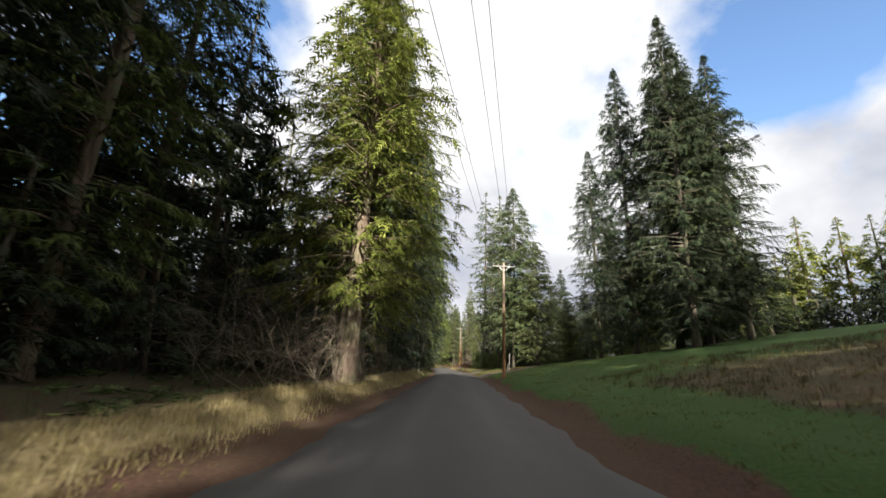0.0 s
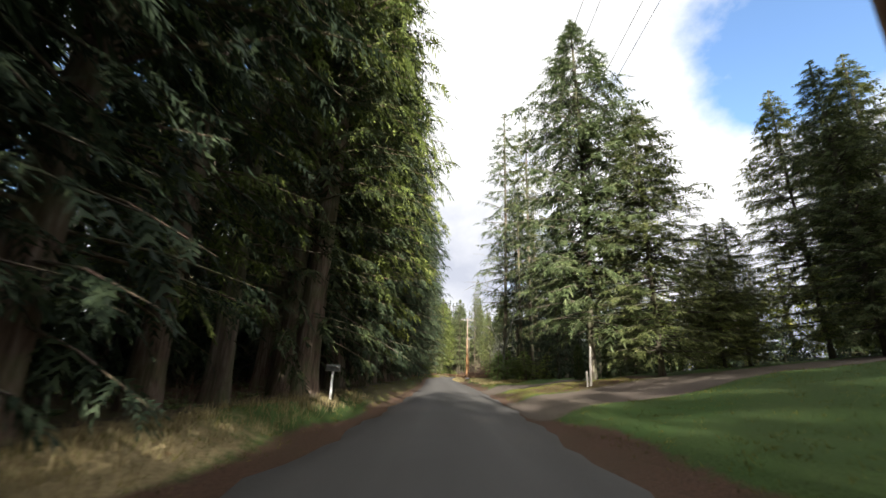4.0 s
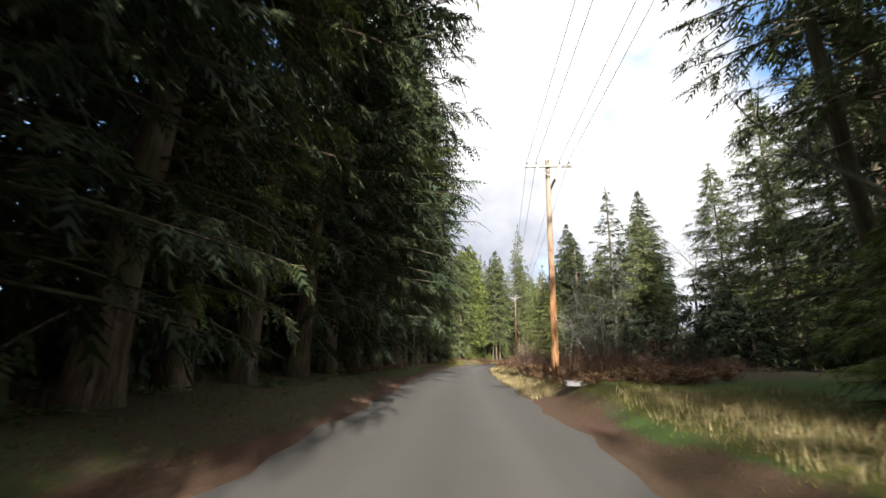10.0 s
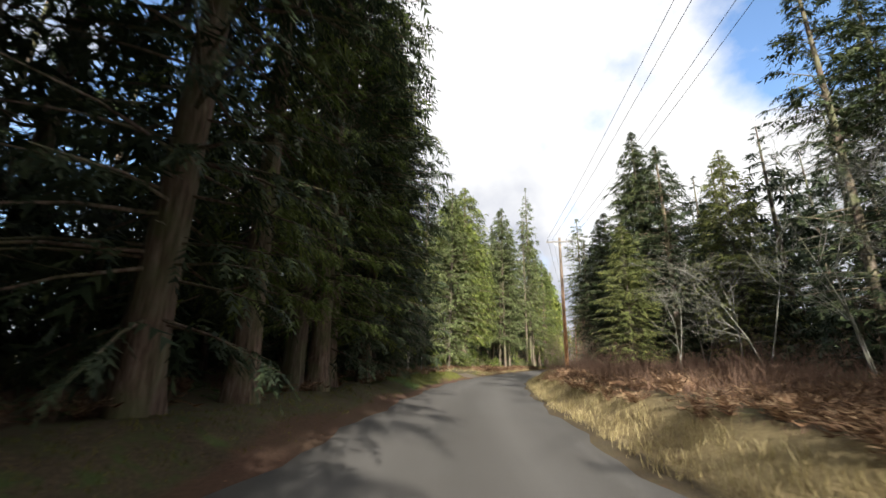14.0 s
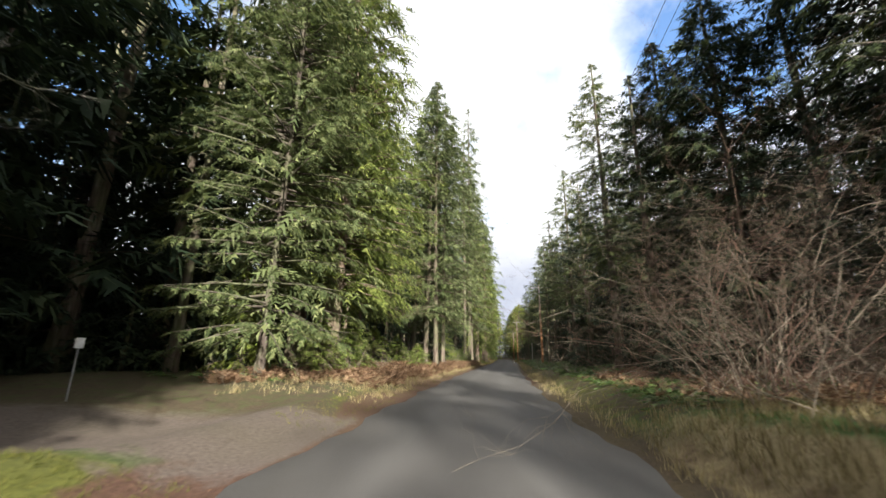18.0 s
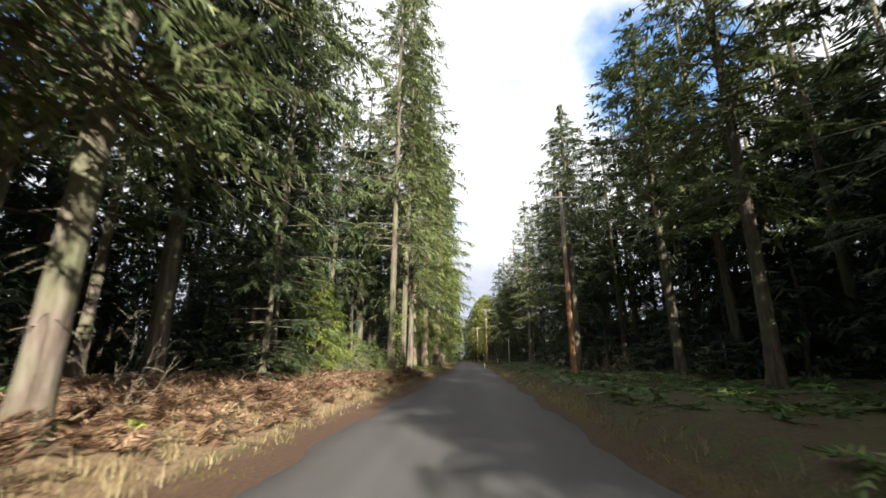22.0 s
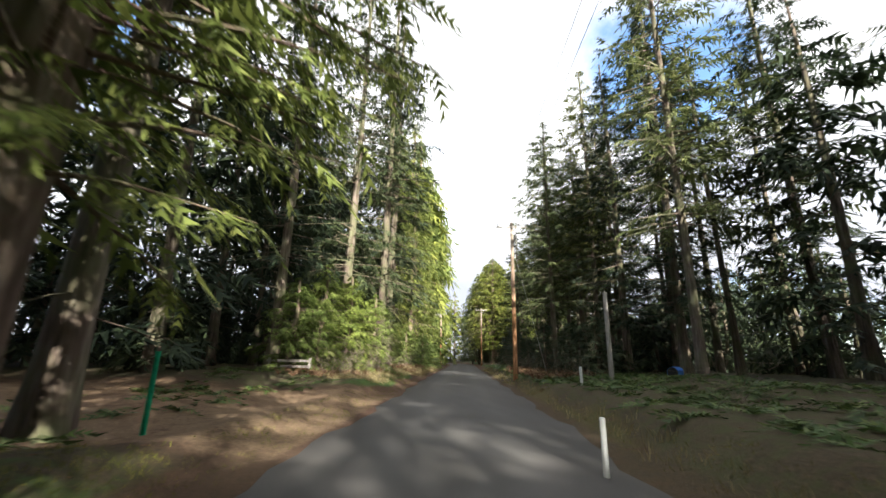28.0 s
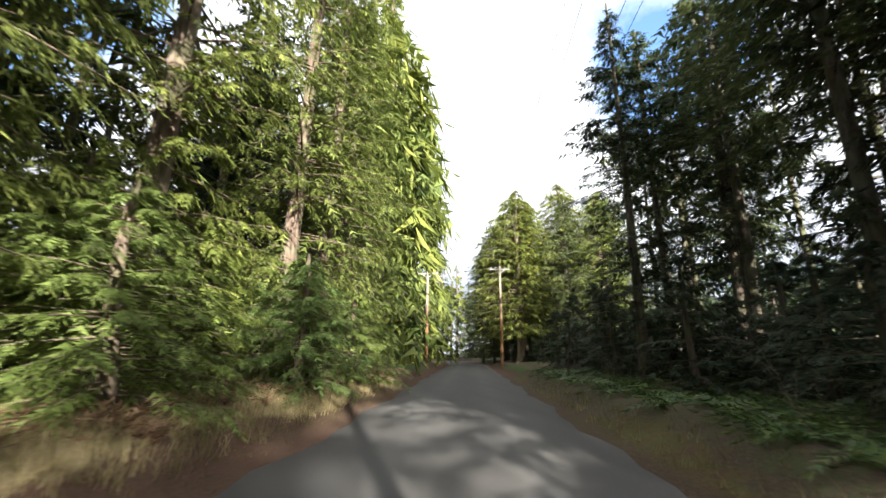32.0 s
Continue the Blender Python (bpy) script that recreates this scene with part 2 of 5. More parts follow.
def asphalt():
    m, nt, p = material("asphalt", 0.78)
    grit, cloud, lane = noise_tex(nt, 60, 4, 0.7), noise_tex(nt, 0.35, 5, 0.55), noise_tex(nt, 0.9, 3, 0.5, (1.0, 0.04, 1))
    c = ramp(nt, grit, [(0.3, (0.048, 0.045, 0.042)), (0.7, (0.125, 0.118, 0.112))])
    c = mixc(nt, ramp(nt, cloud, [(0.4, (0, 0, 0)), (0.65, (0.5, 0.5, 0.5))]), c, (0.075, 0.068, 0.062))
    at = nt.nodes.new("ShaderNodeAttribute")
    at.attribute_name = "wear"
    c = mixc(nt, at.outputs["Fac"], c, (0.118, 0.112, 0.106))
    c = mixc(nt, ramp(nt, lane, [(0.45, (0, 0, 0)), (0.7, (0.35, 0.35, 0.35))]), c, (0.06, 0.055, 0.05))
    nt.links.new(c, p.inputs["Base Color"])
    nt.links.new(bump(nt, grit, 0.5, 0.008), p.inputs["Normal"])
    return m


def soil():
    """The ground: forest floor, with lawn, moss, needle litter, gravel and dead leaves where the weights say so."""
    m, nt, p = material("ground_cover", 0.95)
    fine, mid, broad = noise_tex(nt, 14, 6, 0.7), noise_tex(nt, 2.2, 6, 0.65), noise_tex(nt, 0.25, 4, 0.55)
    c = ramp(nt, fine, [(0.25, (0.03, 0.022, 0.014)), (0.5, (0.07, 0.05, 0.032)), (0.75, (0.15, 0.11, 0.065))])
    moss = ramp(nt, mid, [(0.45, (0, 0, 0)), (0.62, (0.7, 0.7, 0.7))])
    c = mixc(nt, moss, c, (0.065, 0.08, 0.025))
    looks = {
        "lawn": ((0.030, 0.064, 0.012), (0.064, 0.122, 0.024)),
        "moss": ((0.060, 0.068, 0.013), (0.132, 0.134, 0.028)),
        "dry": ((0.22, 0.16, 0.08), (0.38, 0.30, 0.16)),
        "litter": ((0.052, 0.028, 0.019), (0.13, 0.070, 0.046)),
        "gravel": ((0.07, 0.053, 0.045), (0.18, 0.142, 0.12)),
        "leaves": ((0.10, 0.062, 0.036), (0.30, 0.20, 0.12)),
    }
    for key, (a, b) in looks.items():
        at = nt.nodes.new("ShaderNodeAttribute")
        at.attribute_name = key
        own = ramp(nt, fine, [(0.3, a), (0.7, b)])
        edge = nt.nodes.new("ShaderNodeMath")
        edge.operation = "MULTIPLY_ADD"
        edge.inputs[1].default_value, edge.inputs[2].default_value = 0.9, -0.45
        nt.links.new(mid, edge.inputs[0])
        add = nt.nodes.new("ShaderNodeMath")
        add.operation = "ADD"
        nt.links.new(edge.outputs[0], add.inputs[0])
        nt.links.new(at.outputs["Fac"], add.inputs[1])
        c = mixc(nt, ramp(nt, add.outputs[0], [(0.32, (0, 0, 0)), (0.6, (1, 1, 1))]), c, own)
    c = mixc(nt, ramp(nt, broad, [(0.35, (0, 0, 0)), (0.7, (0.3, 0.3, 0.3))]), c, (0.08, 0.075, 0.035))
    nt.links.new(c, p.inputs["Base Color"])
    nt.links.new(bump(nt, fine, 0.8, 0.05), p.inputs["Normal"])
    return m


ASPHALT, SOIL = asphalt(), soil()


# ---- helpers of this place ----
RNG = np.random.default_rng(7)
PY = np.array([-400.0, -40, -10] + [r[2] for r in PATH] + [340, 376, 392, 404, 416, 900])
PX = np.array([-36.0, -3.6, -0.9] + [r[1] for r in PATH] + [60.4, 71.9, 76.0, 77.4, 76.5, 20])
HALF = 3.0


def xc(y):
    return np.interp(y, PY, PX) - 0.2


def smooth(a, b, v):
    u = np.clip((np.asarray(v, float) - a) / (b - a), 0, 1)
    return u * u * (3 - 2 * u)


def window(y, a, b, soft=4.0):
    return smooth(a - soft, a + soft, y) * (1 - smooth(b - soft, b + soft, y))


def height(x, y):
    """Height of the ground: a shallow bank beside the road, a grassy rise on the right of the start."""
    x, y = np.asarray(x, float), np.asarray(y, float)
    l = x - xc(y)
    a = np.abs(l)
    z = -0.05 + 0.05 * smooth(2.9, 3.3, a) + 0.6 * smooth(3.5, 5.4, a) + 0.4 * smooth(6, 14, a) + 0.35 * window(y, 112, 186, 5) * smooth(3.6, 5.0, l)
    rise = 1 - smooth(40, 118, y)
    flat = np.maximum(window(y, 57, 66, 3), window(y, 76, 84, 3)) * (l > 0) * 0.5 + window(y, 186, 194, 3) * (l < 0) + window(y, 282, 294, 3) * (l < 0)
    z = z - 0.5 * smooth(3.2, 7, a) * flat
    z = z + 0.17 * np.maximum(l - 5, 0) * (l < 40) * rise * (l > 0) + (l >= 40) * 5.9 * rise
    z = z + 0.10 * np.sin(x * 0.9 + 1.3 * np.sin(y * 0.31)) * np.sin(y * 0.57) * smooth(3.4, 6, a) * (1 - smooth(16, 28, a))
    return z


def mesh_of(name, verts, faces, mat, smooth_shade=False):
    me = bpy.data.meshes.new(name)
    me.from_pydata(np.asarray(verts).tolist() if not isinstance(verts, list) else verts, [], np.asarray(faces).tolist() if not isinstance(faces, list) else faces)
    me.materials.append(mat)
    if smooth_shade:
        me.polygons.foreach_set("use_smooth", [True] * len(me.polygons))
    me.update()
    return me


def child(name, data, parent, label=""):
    ob = new(name, data)
    ob.parent = parent
    if label:
        ob["label"] = label
    return ob


def tri_mesh(name, verts, tris, mat):
    """A mesh of many loose triangles, quickly."""
    me = bpy.data.meshes.new(name)
    verts, tris = np.ascontiguousarray(verts, np.float32), np.ascontiguousarray(tris, np.int32)
    me.vertices.add(len(verts))
    me.vertices.foreach_set("co", verts.ravel())
    me.loops.add(tris.size)
    me.loops.foreach_set("vertex_index", tris.ravel())
    me.polygons.add(len(tris))
    me.polygons.foreach_set("loop_start", np.arange(0, tris.size, 3, dtype=np.int32))
    me.polygons.foreach_set("loop_total", np.full(len(tris), 3, np.int32))
    me.materials.append(mat)
    me.update(calc_edges=True)
    return me


def unit(v):
    return v / np.maximum(np.linalg.norm(v, axis=-1, keepdims=True), 1e-9)


def fronds(p, d, length, width, droop, rng, seg=4):
    """Feathered sprays: a bent rib with separate pointed leaflets on both sides. Returns verts and triangles."""
    k = len(p)
    side = unit(np.cross(d, [0, 0, 1]) + 1e-3)
    nrm = np.cross(side, d)
    roll = rng.normal(0, 0.5, k)[:, None]
    side = side * np.cos(roll) + nrm * np.sin(roll)

    def rib(u):
        v = p[:, None] + d[:, None] * (length[:, None] * u)[..., None]
        v[..., 2] -= (droop * length)[:, None] * u ** 2
        return v

    at0 = np.arange(seg) / seg
    prof = 1.0 - 0.75 * np.abs(at0 - 0.25) ** 0.9
    jig = rng.uniform(0.7, 1.3, (k, seg, 2))
    off = side[:, None] * (width[:, None] * prof)[..., None]
    mid = rib(np.minimum(at0 + 0.95 / seg, 1.0)) + d[:, None] * (length[:, None, None] * 0.08)
    lt, rt = mid + off * jig[..., :1], mid - off * jig[..., 1:]
    lt[..., 2] -= 0.35 * width[:, None] * prof
    rt[..., 2] -= 0.35 * width[:, None] * prof
    lt[:, -1] = lt[:, -1] * 0.4 + rt[:, -1] * 0.6 + d * (length * 0.12)[:, None]
    verts = np.concatenate([rib(at0), rib(at0 + 0.72 / seg), lt, rt], 1)
    base = []
    for i in range(seg):
        base += [(i, seg + i, 2 * seg + i), (i, 3 * seg + i, seg + i)]
    tris = (np.array(base)[None] + (np.arange(k) * 4 * seg)[:, None, None]).reshape(-1, 3)
    return verts.reshape(-1, 3), tris


def tubes(paths, radii, sides=3):
    """Tapered sticks along paths (k, m, 3) with radii (k, m)."""
    paths, radii = np.asarray(paths, float), np.asarray(radii, float)
    k, m, _ = paths.shape
    d = unit(np.gradient(paths, axis=1))
    ref = np.where(np.abs(d[..., 2:3]) > 0.9, [1.0, 0, 0], [0, 0, 1.0])
    a = unit(np.cross(d, ref))
    b = np.cross(d, a)
    ang = np.arange(sides) * 2 * np.pi / sides
    ring = paths[:, :, None] + radii[:, :, None, None] * (a[:, :, None] * np.cos(ang)[:, None] + b[:, :, None] * np.sin(ang)[:, None])
    verts = ring.reshape(-1, 3)
    tri = []
    for j in range(m - 1):
        for s in range(sides):
            n = (s + 1) % sides
            q = (j * sides + s, j * sides + n, (j + 1) * sides + n, (j + 1) * sides + s)
            tri += [(q[0], q[1], q[2]), (q[0], q[2], q[3])]
    tris = (np.array(tri)[None] + (np.arange(k) * m * sides)[:, None, None]).reshape(-1, 3)
    return verts, tris


def trunk_mesh(name, h, r, mat, rng, bend=0.3, flare=0.5, sides=12, rings=14, tip=0.06):
    u = np.linspace(0, 1, rings) ** 1.4
    az = rng.uniform(0, 6.28)
    cx = bend * np.sin(u * 2.6) * math.cos(az)
    cy = bend * np.sin(u * 2.1) * math.sin(az)
    rr = r * (1 - u) ** 0.85 + tip + r * flare * np.exp(-u * h / 0.7)
    ang = np.linspace(0, 2 * np.pi, sides, endpoint=False)
    lobes = 1 + 0.09 * np.sin(ang * 3 + az) + 0.06 * np.sin(ang * 5 + 2 * az)
    prof = 1 + (lobes - 1) * (0.6 + 2.2 * np.exp(-u * h / 0.8))[:, None]
    v = np.stack([cx[:, None] + rr[:, None] * prof * np.cos(ang), cy[:, None] + rr[:, None] * prof * np.sin(ang), np.repeat((u * h - 0.4 * (u == 0))[:, None], sides, 1)], -1)
    faces = [(j * sides + s, j * sides + (s + 1) % sides, (j + 1) * sides + (s + 1) % sides, (j + 1) * sides + s) for j in range(rings - 1) for s in range(sides)]
    return mesh_of(name, v.reshape(-1, 3), faces, mat, True), (lambda z: (np.interp(z / h, u, cx), np.interp(z / h, u, cy)))


def conifer(h, base, radius, leaf, bark_mat, r, seed, nb=110, nf=13, droop=0.5, shape=0.75, size=1.0, seg=4, stubs=0, lean=-0.1, gaps=0.0, low=0.75):
    """One conifer at the origin: trunk, limbs and crown."""
    rng = np.random.default_rng(seed)
    top = new("conifer_tree")
    trunk, centre = trunk_mesh("trunk", h, r, bark_mat, rng, **({} if nf > 6 else {"sides": 6, "rings": 6}))
    child("trunk", trunk, top)
    u = np.sort(rng.uniform(0, 1, nb))
    if gaps:
        u = u[np.sin(u * 37 + seed) > -1 + gaps]
    nb = len(u)
    z = base + (h - base) * u
    az = np.arange(nb) * 2.4 + rng.normal(0, 0.5, nb)
    prof = (1 - u) ** shape * np.minimum(1, (1 - u) / 0.4) ** 0.55 * (low + (1 - low) * np.minimum(u * 3.5, 1)) + 0.03
    length = radius * prof * rng.uniform(0.68, 1.08, nb)
    slope = lean + 0.45 * u + rng.normal(0, 0.10, nb)
    d = np.stack([np.cos(az), np.sin(az), slope], -1)
    cx, cy = centre(z)
    start = np.stack([cx, cy, z], -1)
    tt = np.linspace(0, 1, 3)
    path = start[:, None] + d[:, None] * (length[:, None] * tt)[..., None]
    path[..., 2] -= (droop * 0.22 * length)[:, None] * tt ** 2
    rad = (0.018 + 0.011 * length)[:, None] * np.array([1.0, 0.6, 0.15])
    if nf <= 6:
        path, rad = path[::3], rad[::3]
    if stubs:
        sz = rng.uniform(1.6, base + 2, stubs)
        sa, sl = rng.uniform(0, 6.28, stubs), rng.uniform(0.3, 1.4, stubs)
        sd = np.stack([np.cos(sa), np.sin(sa), rng.normal(-0.15, 0.2, stubs)], -1)
        sx, sy = centre(sz)
        sp = np.stack([sx, sy, sz], -1)[:, None] + sd[:, None] * (sl[:, None] * tt)[..., None]
        sp[..., 2] -= 0.12 * sl[:, None] * tt ** 2
        path, rad = np.concatenate([path, sp]), np.concatenate([rad, np.repeat([[0.022, 0.014, 0.004]], stubs, 0)])
    tagged(child("branchwork", tri_mesh("branchwork", *tubes(path, rad), bark_mat), top), kind="stuff")
    # sprays along every limb, finer near the ground, and coarse dark ones inside
    many = np.interp(z, (0, 9, 16, 22), (2.0, 1.9, 1.4, 1.0)) if nf > 6 else np.ones(nb)
    k = np.repeat(np.arange(nb), np.maximum(1, np.round(nf * many)).astype(int))
    n = len(k)
    w = rng.uniform(0.28, 1.0, n) ** 0.75
    pos = start[k] + d[k] * (length[k] * w)[:, None]
    pos[:, 2] -= droop * 0.22 * length[k] * w ** 2
    fa = az[k] + rng.choice([-1, 1], n) * rng.uniform(0.1, 1.2, n)
    fd = unit(np.stack([np.cos(fa), np.sin(fa), slope[k] * 0.6 + rng.normal(-0.12, 0.25, n) - 0.35 * droop], -1))
    fine = np.interp(z, (0, 9, 16, 24), (0.72, 0.72, 0.78, 0.80))[k] if nf > 6 else 1.0
    fl = np.minimum(size * (0.37 + 0.043 * length[k] + 0.017 * z[k]), 0.25 + 0.5 * length[k]) * fine * rng.uniform(0.55, 1.35, n)
    if nf > 6:
        lo = z[k] < 15
        v, t = fronds(pos[lo], fd[lo], fl[lo], fl[lo] * 0.27, np.full(lo.sum(), droop), rng, 5)
        v2, t2 = fronds(pos[~lo], fd[~lo], fl[~lo], fl[~lo] * 0.33, np.full((~lo).sum(), droop), rng, seg)
        v, t = np.concatenate([v, v2]), np.concatenate([t, t2 + len(v)])
    else:
        v, t = fronds(pos, fd, fl, fl * 0.56, np.full(n, droop), rng, seg)
    ni = 3 if nf > 6 else 1
    w = rng.uniform(0.1, 0.5, (nb, ni))
    pos = start[:, None] + d[:, None] * (length[:, None] * w)[..., None]
    fa = az[:, None] + rng.uniform(-1.5, 1.5, (nb, ni))
    fd = unit(np.stack([np.cos(fa), np.sin(fa), rng.normal(-0.2, 0.5, (nb, ni))], -1))
    fl = (0.25 + 0.2 * length)[:, None] * rng.uniform(0.7, 1.2, (nb, ni))
    v2, t2 = fronds(pos.reshape(-1, 3), fd.reshape(-1, 3), fl.ravel(), fl.ravel() * (0.3 if nf > 6 else 0.5), np.full(nb * ni, droop), rng, 5 if nf > 6 else 3)
    v, t = np.concatenate([v, v2]), np.concatenate([t, t2 + len(v)])
    child("crown", tri_mesh("crown", v, t, leaf), top)
    return top


def twiggy(name, h, spread, mat, seed, stems=5, levels=3, thick=0.035, upright=0.7, kids=4, split=False, bend=0.16):
    """A leafless shrub or sapling, as one mesh of branching stems."""
    rng = np.random.default_rng(seed)
    paths, radii = [], []
    todo = [(np.array([rng.normal(0, 0.12 * spread), rng.normal(0, 0.12 * spread), 0.0]), unit(np.array([rng.normal(0, 1 - upright), rng.normal(0, 1 - upright), 1.0])), h * rng.uniform(0.6, 0.95), thick, 0) for _ in range(stems)]
    while todo:
        p, d, length, r, lev = todo.pop()
        steps = [p]
        for _ in range(3):
            d = unit(d + rng.normal(0, bend, 3) + np.array([0, 0, 0.03 if lev < 2 else -0.04]))
            steps.append(steps[-1] + d * length / 3)
        paths.append(steps)
        radii.append(r * np.array([1.0, 0.75, 0.48, 0.15]))
        if lev + 1 < levels:
            for _ in range(kids):
                i = rng.integers(1, 4)
                e = unit(d + rng.normal(0, 0.75, 3) * np.array([1, 1, 0.6]))
                todo.append((steps[i], e, length * rng.uniform(0.35, 0.6), r * 0.5, lev + 1))
    if split:
        top = new(name)
        stout = [(p, r) for p, r in zip(paths, radii) if r[0] >= thick]
        for p, r in stout:
            part_name = "stem" if len(stout) > 1 else "trunk"
            child(part_name, tri_mesh(part_name, *tubes([p], [r], 7), mat), top)
        thin = [r[0] < thick for r in radii]
        tagged(child("branchwork", tri_mesh("branchwork", *tubes([p for p, t in zip(paths, thin) if t], [r for r, t in zip(radii, thin) if t]), mat), top), kind="stuff")
        return top
    return tri_mesh(name, *tubes(paths, radii), mat)


def at(x, y, rz=0.0, s=1.0, sz=None, lean=0.0, sink=0.0):
    """A pose on the ground with a turn and a scale."""
    return pose(x, y, float(height(x, y)) - sink, lean, 0, rz) @ Matrix.Diagonal((s, s, sz or s, 1))


# ---- ground and road ----
def build_ground():
    ys = np.concatenate([np.linspace(-900, -60, 12), np.arange(-50, -5, 5.0), np.arange(-5, 345, 0.8), np.arange(346, 470, 4.0), np.linspace(480, 1500, 16)])
    pos = np.concatenate([np.arange(0, 3.0, 1.5), np.arange(2.9, 12, 0.45), np.arange(12, 30, 1.5), np.array([32, 36, 40.1, 46, 56, 75, 110, 200, 500, 1400])])
    off = np.concatenate([-pos[::-1], pos[1:]])
    Y, O = np.meshgrid(ys, off, indexing="ij")
    X = xc(Y) + O
    Z = height(X, Y)
    r, c = Y.shape
    idx = np.arange(r * c).reshape(r, c)
    faces = np.stack([idx[:-1, :-1], idx[:-1, 1:], idx[1:, 1:], idx[1:, :-1]], -1).reshape(-1, 4)
    me = mesh_of("ground", np.stack([X, Y, Z], -1).reshape(-1, 3), faces, SOIL, True)
    a, left, right = np.abs(O), O < 0, O > 0
    wig = 0.5 * np.sin(Y * 0.7) + 0.4 * np.sin(Y * 0.23 + 1)
    verge = smooth(3.3, 4.0, a) * (1 - smooth(4.9, 6.2, a + wig))
    lawn = 0.8 * verge * (0.6 + 0.4 * np.sin(Y * 0.15)) * (1 - 0.32 * left * window(Y, 60, 163, 5)) * (1 - 0.55 * right * window(Y, 196, 345, 5))
    lawn = np.maximum(lawn, right * smooth(3.6, 4.4, a) * (window(Y, -60, 75, 5) + window(Y, 64, 112, 4) * 0.8) * (1 - smooth(60, 70, a)))
    lawn = np.maximum(lawn, right * window(Y, 104, 116, 4) * smooth(4.5, 6, a) * (1 - smooth(16, 22, a)) * 0.7)
    lawn = np.maximum(lawn, left * window(Y, 262, 280, 3) * smooth(3.4, 4, a) * (1 - smooth(6.5, 8.5, a)))
    lawn = np.maximum(lawn, left * window(Y, 165, 185, 3) * smooth(3.4, 4, a) * (1 - smooth(6, 7.5, a)))
    moss = left * window(Y, 168, 186, 2) * smooth(3.4, 3.9, a) * (1 - smooth(6, 7.5, a)) + right * window(Y, 66, 75, 2) * smooth(3.8, 4.4, a) * (1 - smooth(13, 16, a)) + right * window(Y, 84, 118, 3) * smooth(4.2, 4.8, a) * (1 - smooth(7, 11, a)) * 0.7
    moss = np.maximum(moss, right * window(Y, 205, 345, 5) * smooth(3.15, 3.5, a) * (1 - smooth(3.7, 4.5, a + 0.7 * wig)) * 0.6)
    moss = np.maximum(moss, (left * window(Y, 192, 208, 2) + right * window(Y, 188, 207, 3)) * smooth(3.3, 3.8, a) * (1 - smooth(4.7, 5.6, a + 0.5 * wig)) * 0.42)
    mulch = np.clip(1.3 - ((X - 14.5) ** 2 + (Y - 69.5) ** 2) ** 0.5 / 5.5, 0, 1)
    rough = right * (1 - smooth(15, 26, Y + 0.4 * wig)) * smooth(6.5, 8.5, a) * (Y > -60) * 0.5
    moss = moss * (1 - mulch)
    dry = left * window(Y, -30, 50, 5) * smooth(3.4, 4.2, a) * (1 - smooth(6, 8, a)) * 0.8
    dry = np.maximum(dry, right * window(Y, 93, 112, 4) * smooth(4.2, 5, a) * (1 - smooth(9, 11, a)) * 0.42)
    dry = np.maximum(dry, right * window(Y, 118, 188, 4) * smooth(3.2, 3.7, a) * (1 - smooth(4.4, 6, a)) * 0.8)
    dry = np.maximum(dry, left * window(Y, 310, 345, 3) * smooth(3.4, 4, a) * (1 - smooth(7, 9, a)) * 0.9)
    near_left = 0.45 * left * window(Y, 30, 186, 5)
    litter = smooth(2.7, 2.9, a) * (1 - smooth(4.0, 4.8, a + 0.5 * wig + near_left)) * (0.9 - 0.5 * right * window(Y, 118, 207, 6) - 0.45 * right * window(Y, 210, 345, 6))
    gravel = right * np.maximum(window(Y, 57, 66, 2) * (1 - smooth(30, 40, a)), window(Y, 76, 84, 2) * (1 - smooth(40, 50, a)) * 0.9) * smooth(2.9, 3.1, a)
    leaves = left * (window(Y, 203, 262, 4) * smooth(3.6, 4.6, a) * (1 - smooth(10, 14, a)) + window(Y, 282, 294, 2) * smooth(2.9, 3.1, a) * (1 - smooth(20, 26, a)) * 0.55)
    lawn, dry, moss = lawn * (1 - gravel) * (1 - mulch) * (1 - rough), dry * (1 - gravel), moss * (1 - gravel)
    litter = np.maximum(litter, np.maximum(mulch, rough))
    for key, val in (("lawn", lawn), ("moss", moss), ("dry", dry), ("litter", np.maximum(litter * (1 - gravel), left * window(Y, 282, 294, 2) * (a < 22) * (a > 2.9) * 0.9)), ("gravel", gravel + left * window(Y, 186, 192, 2) * smooth(2.9, 3.1, a) * (1 - smooth(10, 16, a)) * 0.8), ("leaves", leaves)):
        me.attributes.new(key, "FLOAT", "POINT").data.foreach_set("value", np.ascontiguousarray(val, np.float32).ravel())
    tagged(new("ground", me), "forest floor with mown lawn, mossy verges and needle litter", "ground", kind="structure")


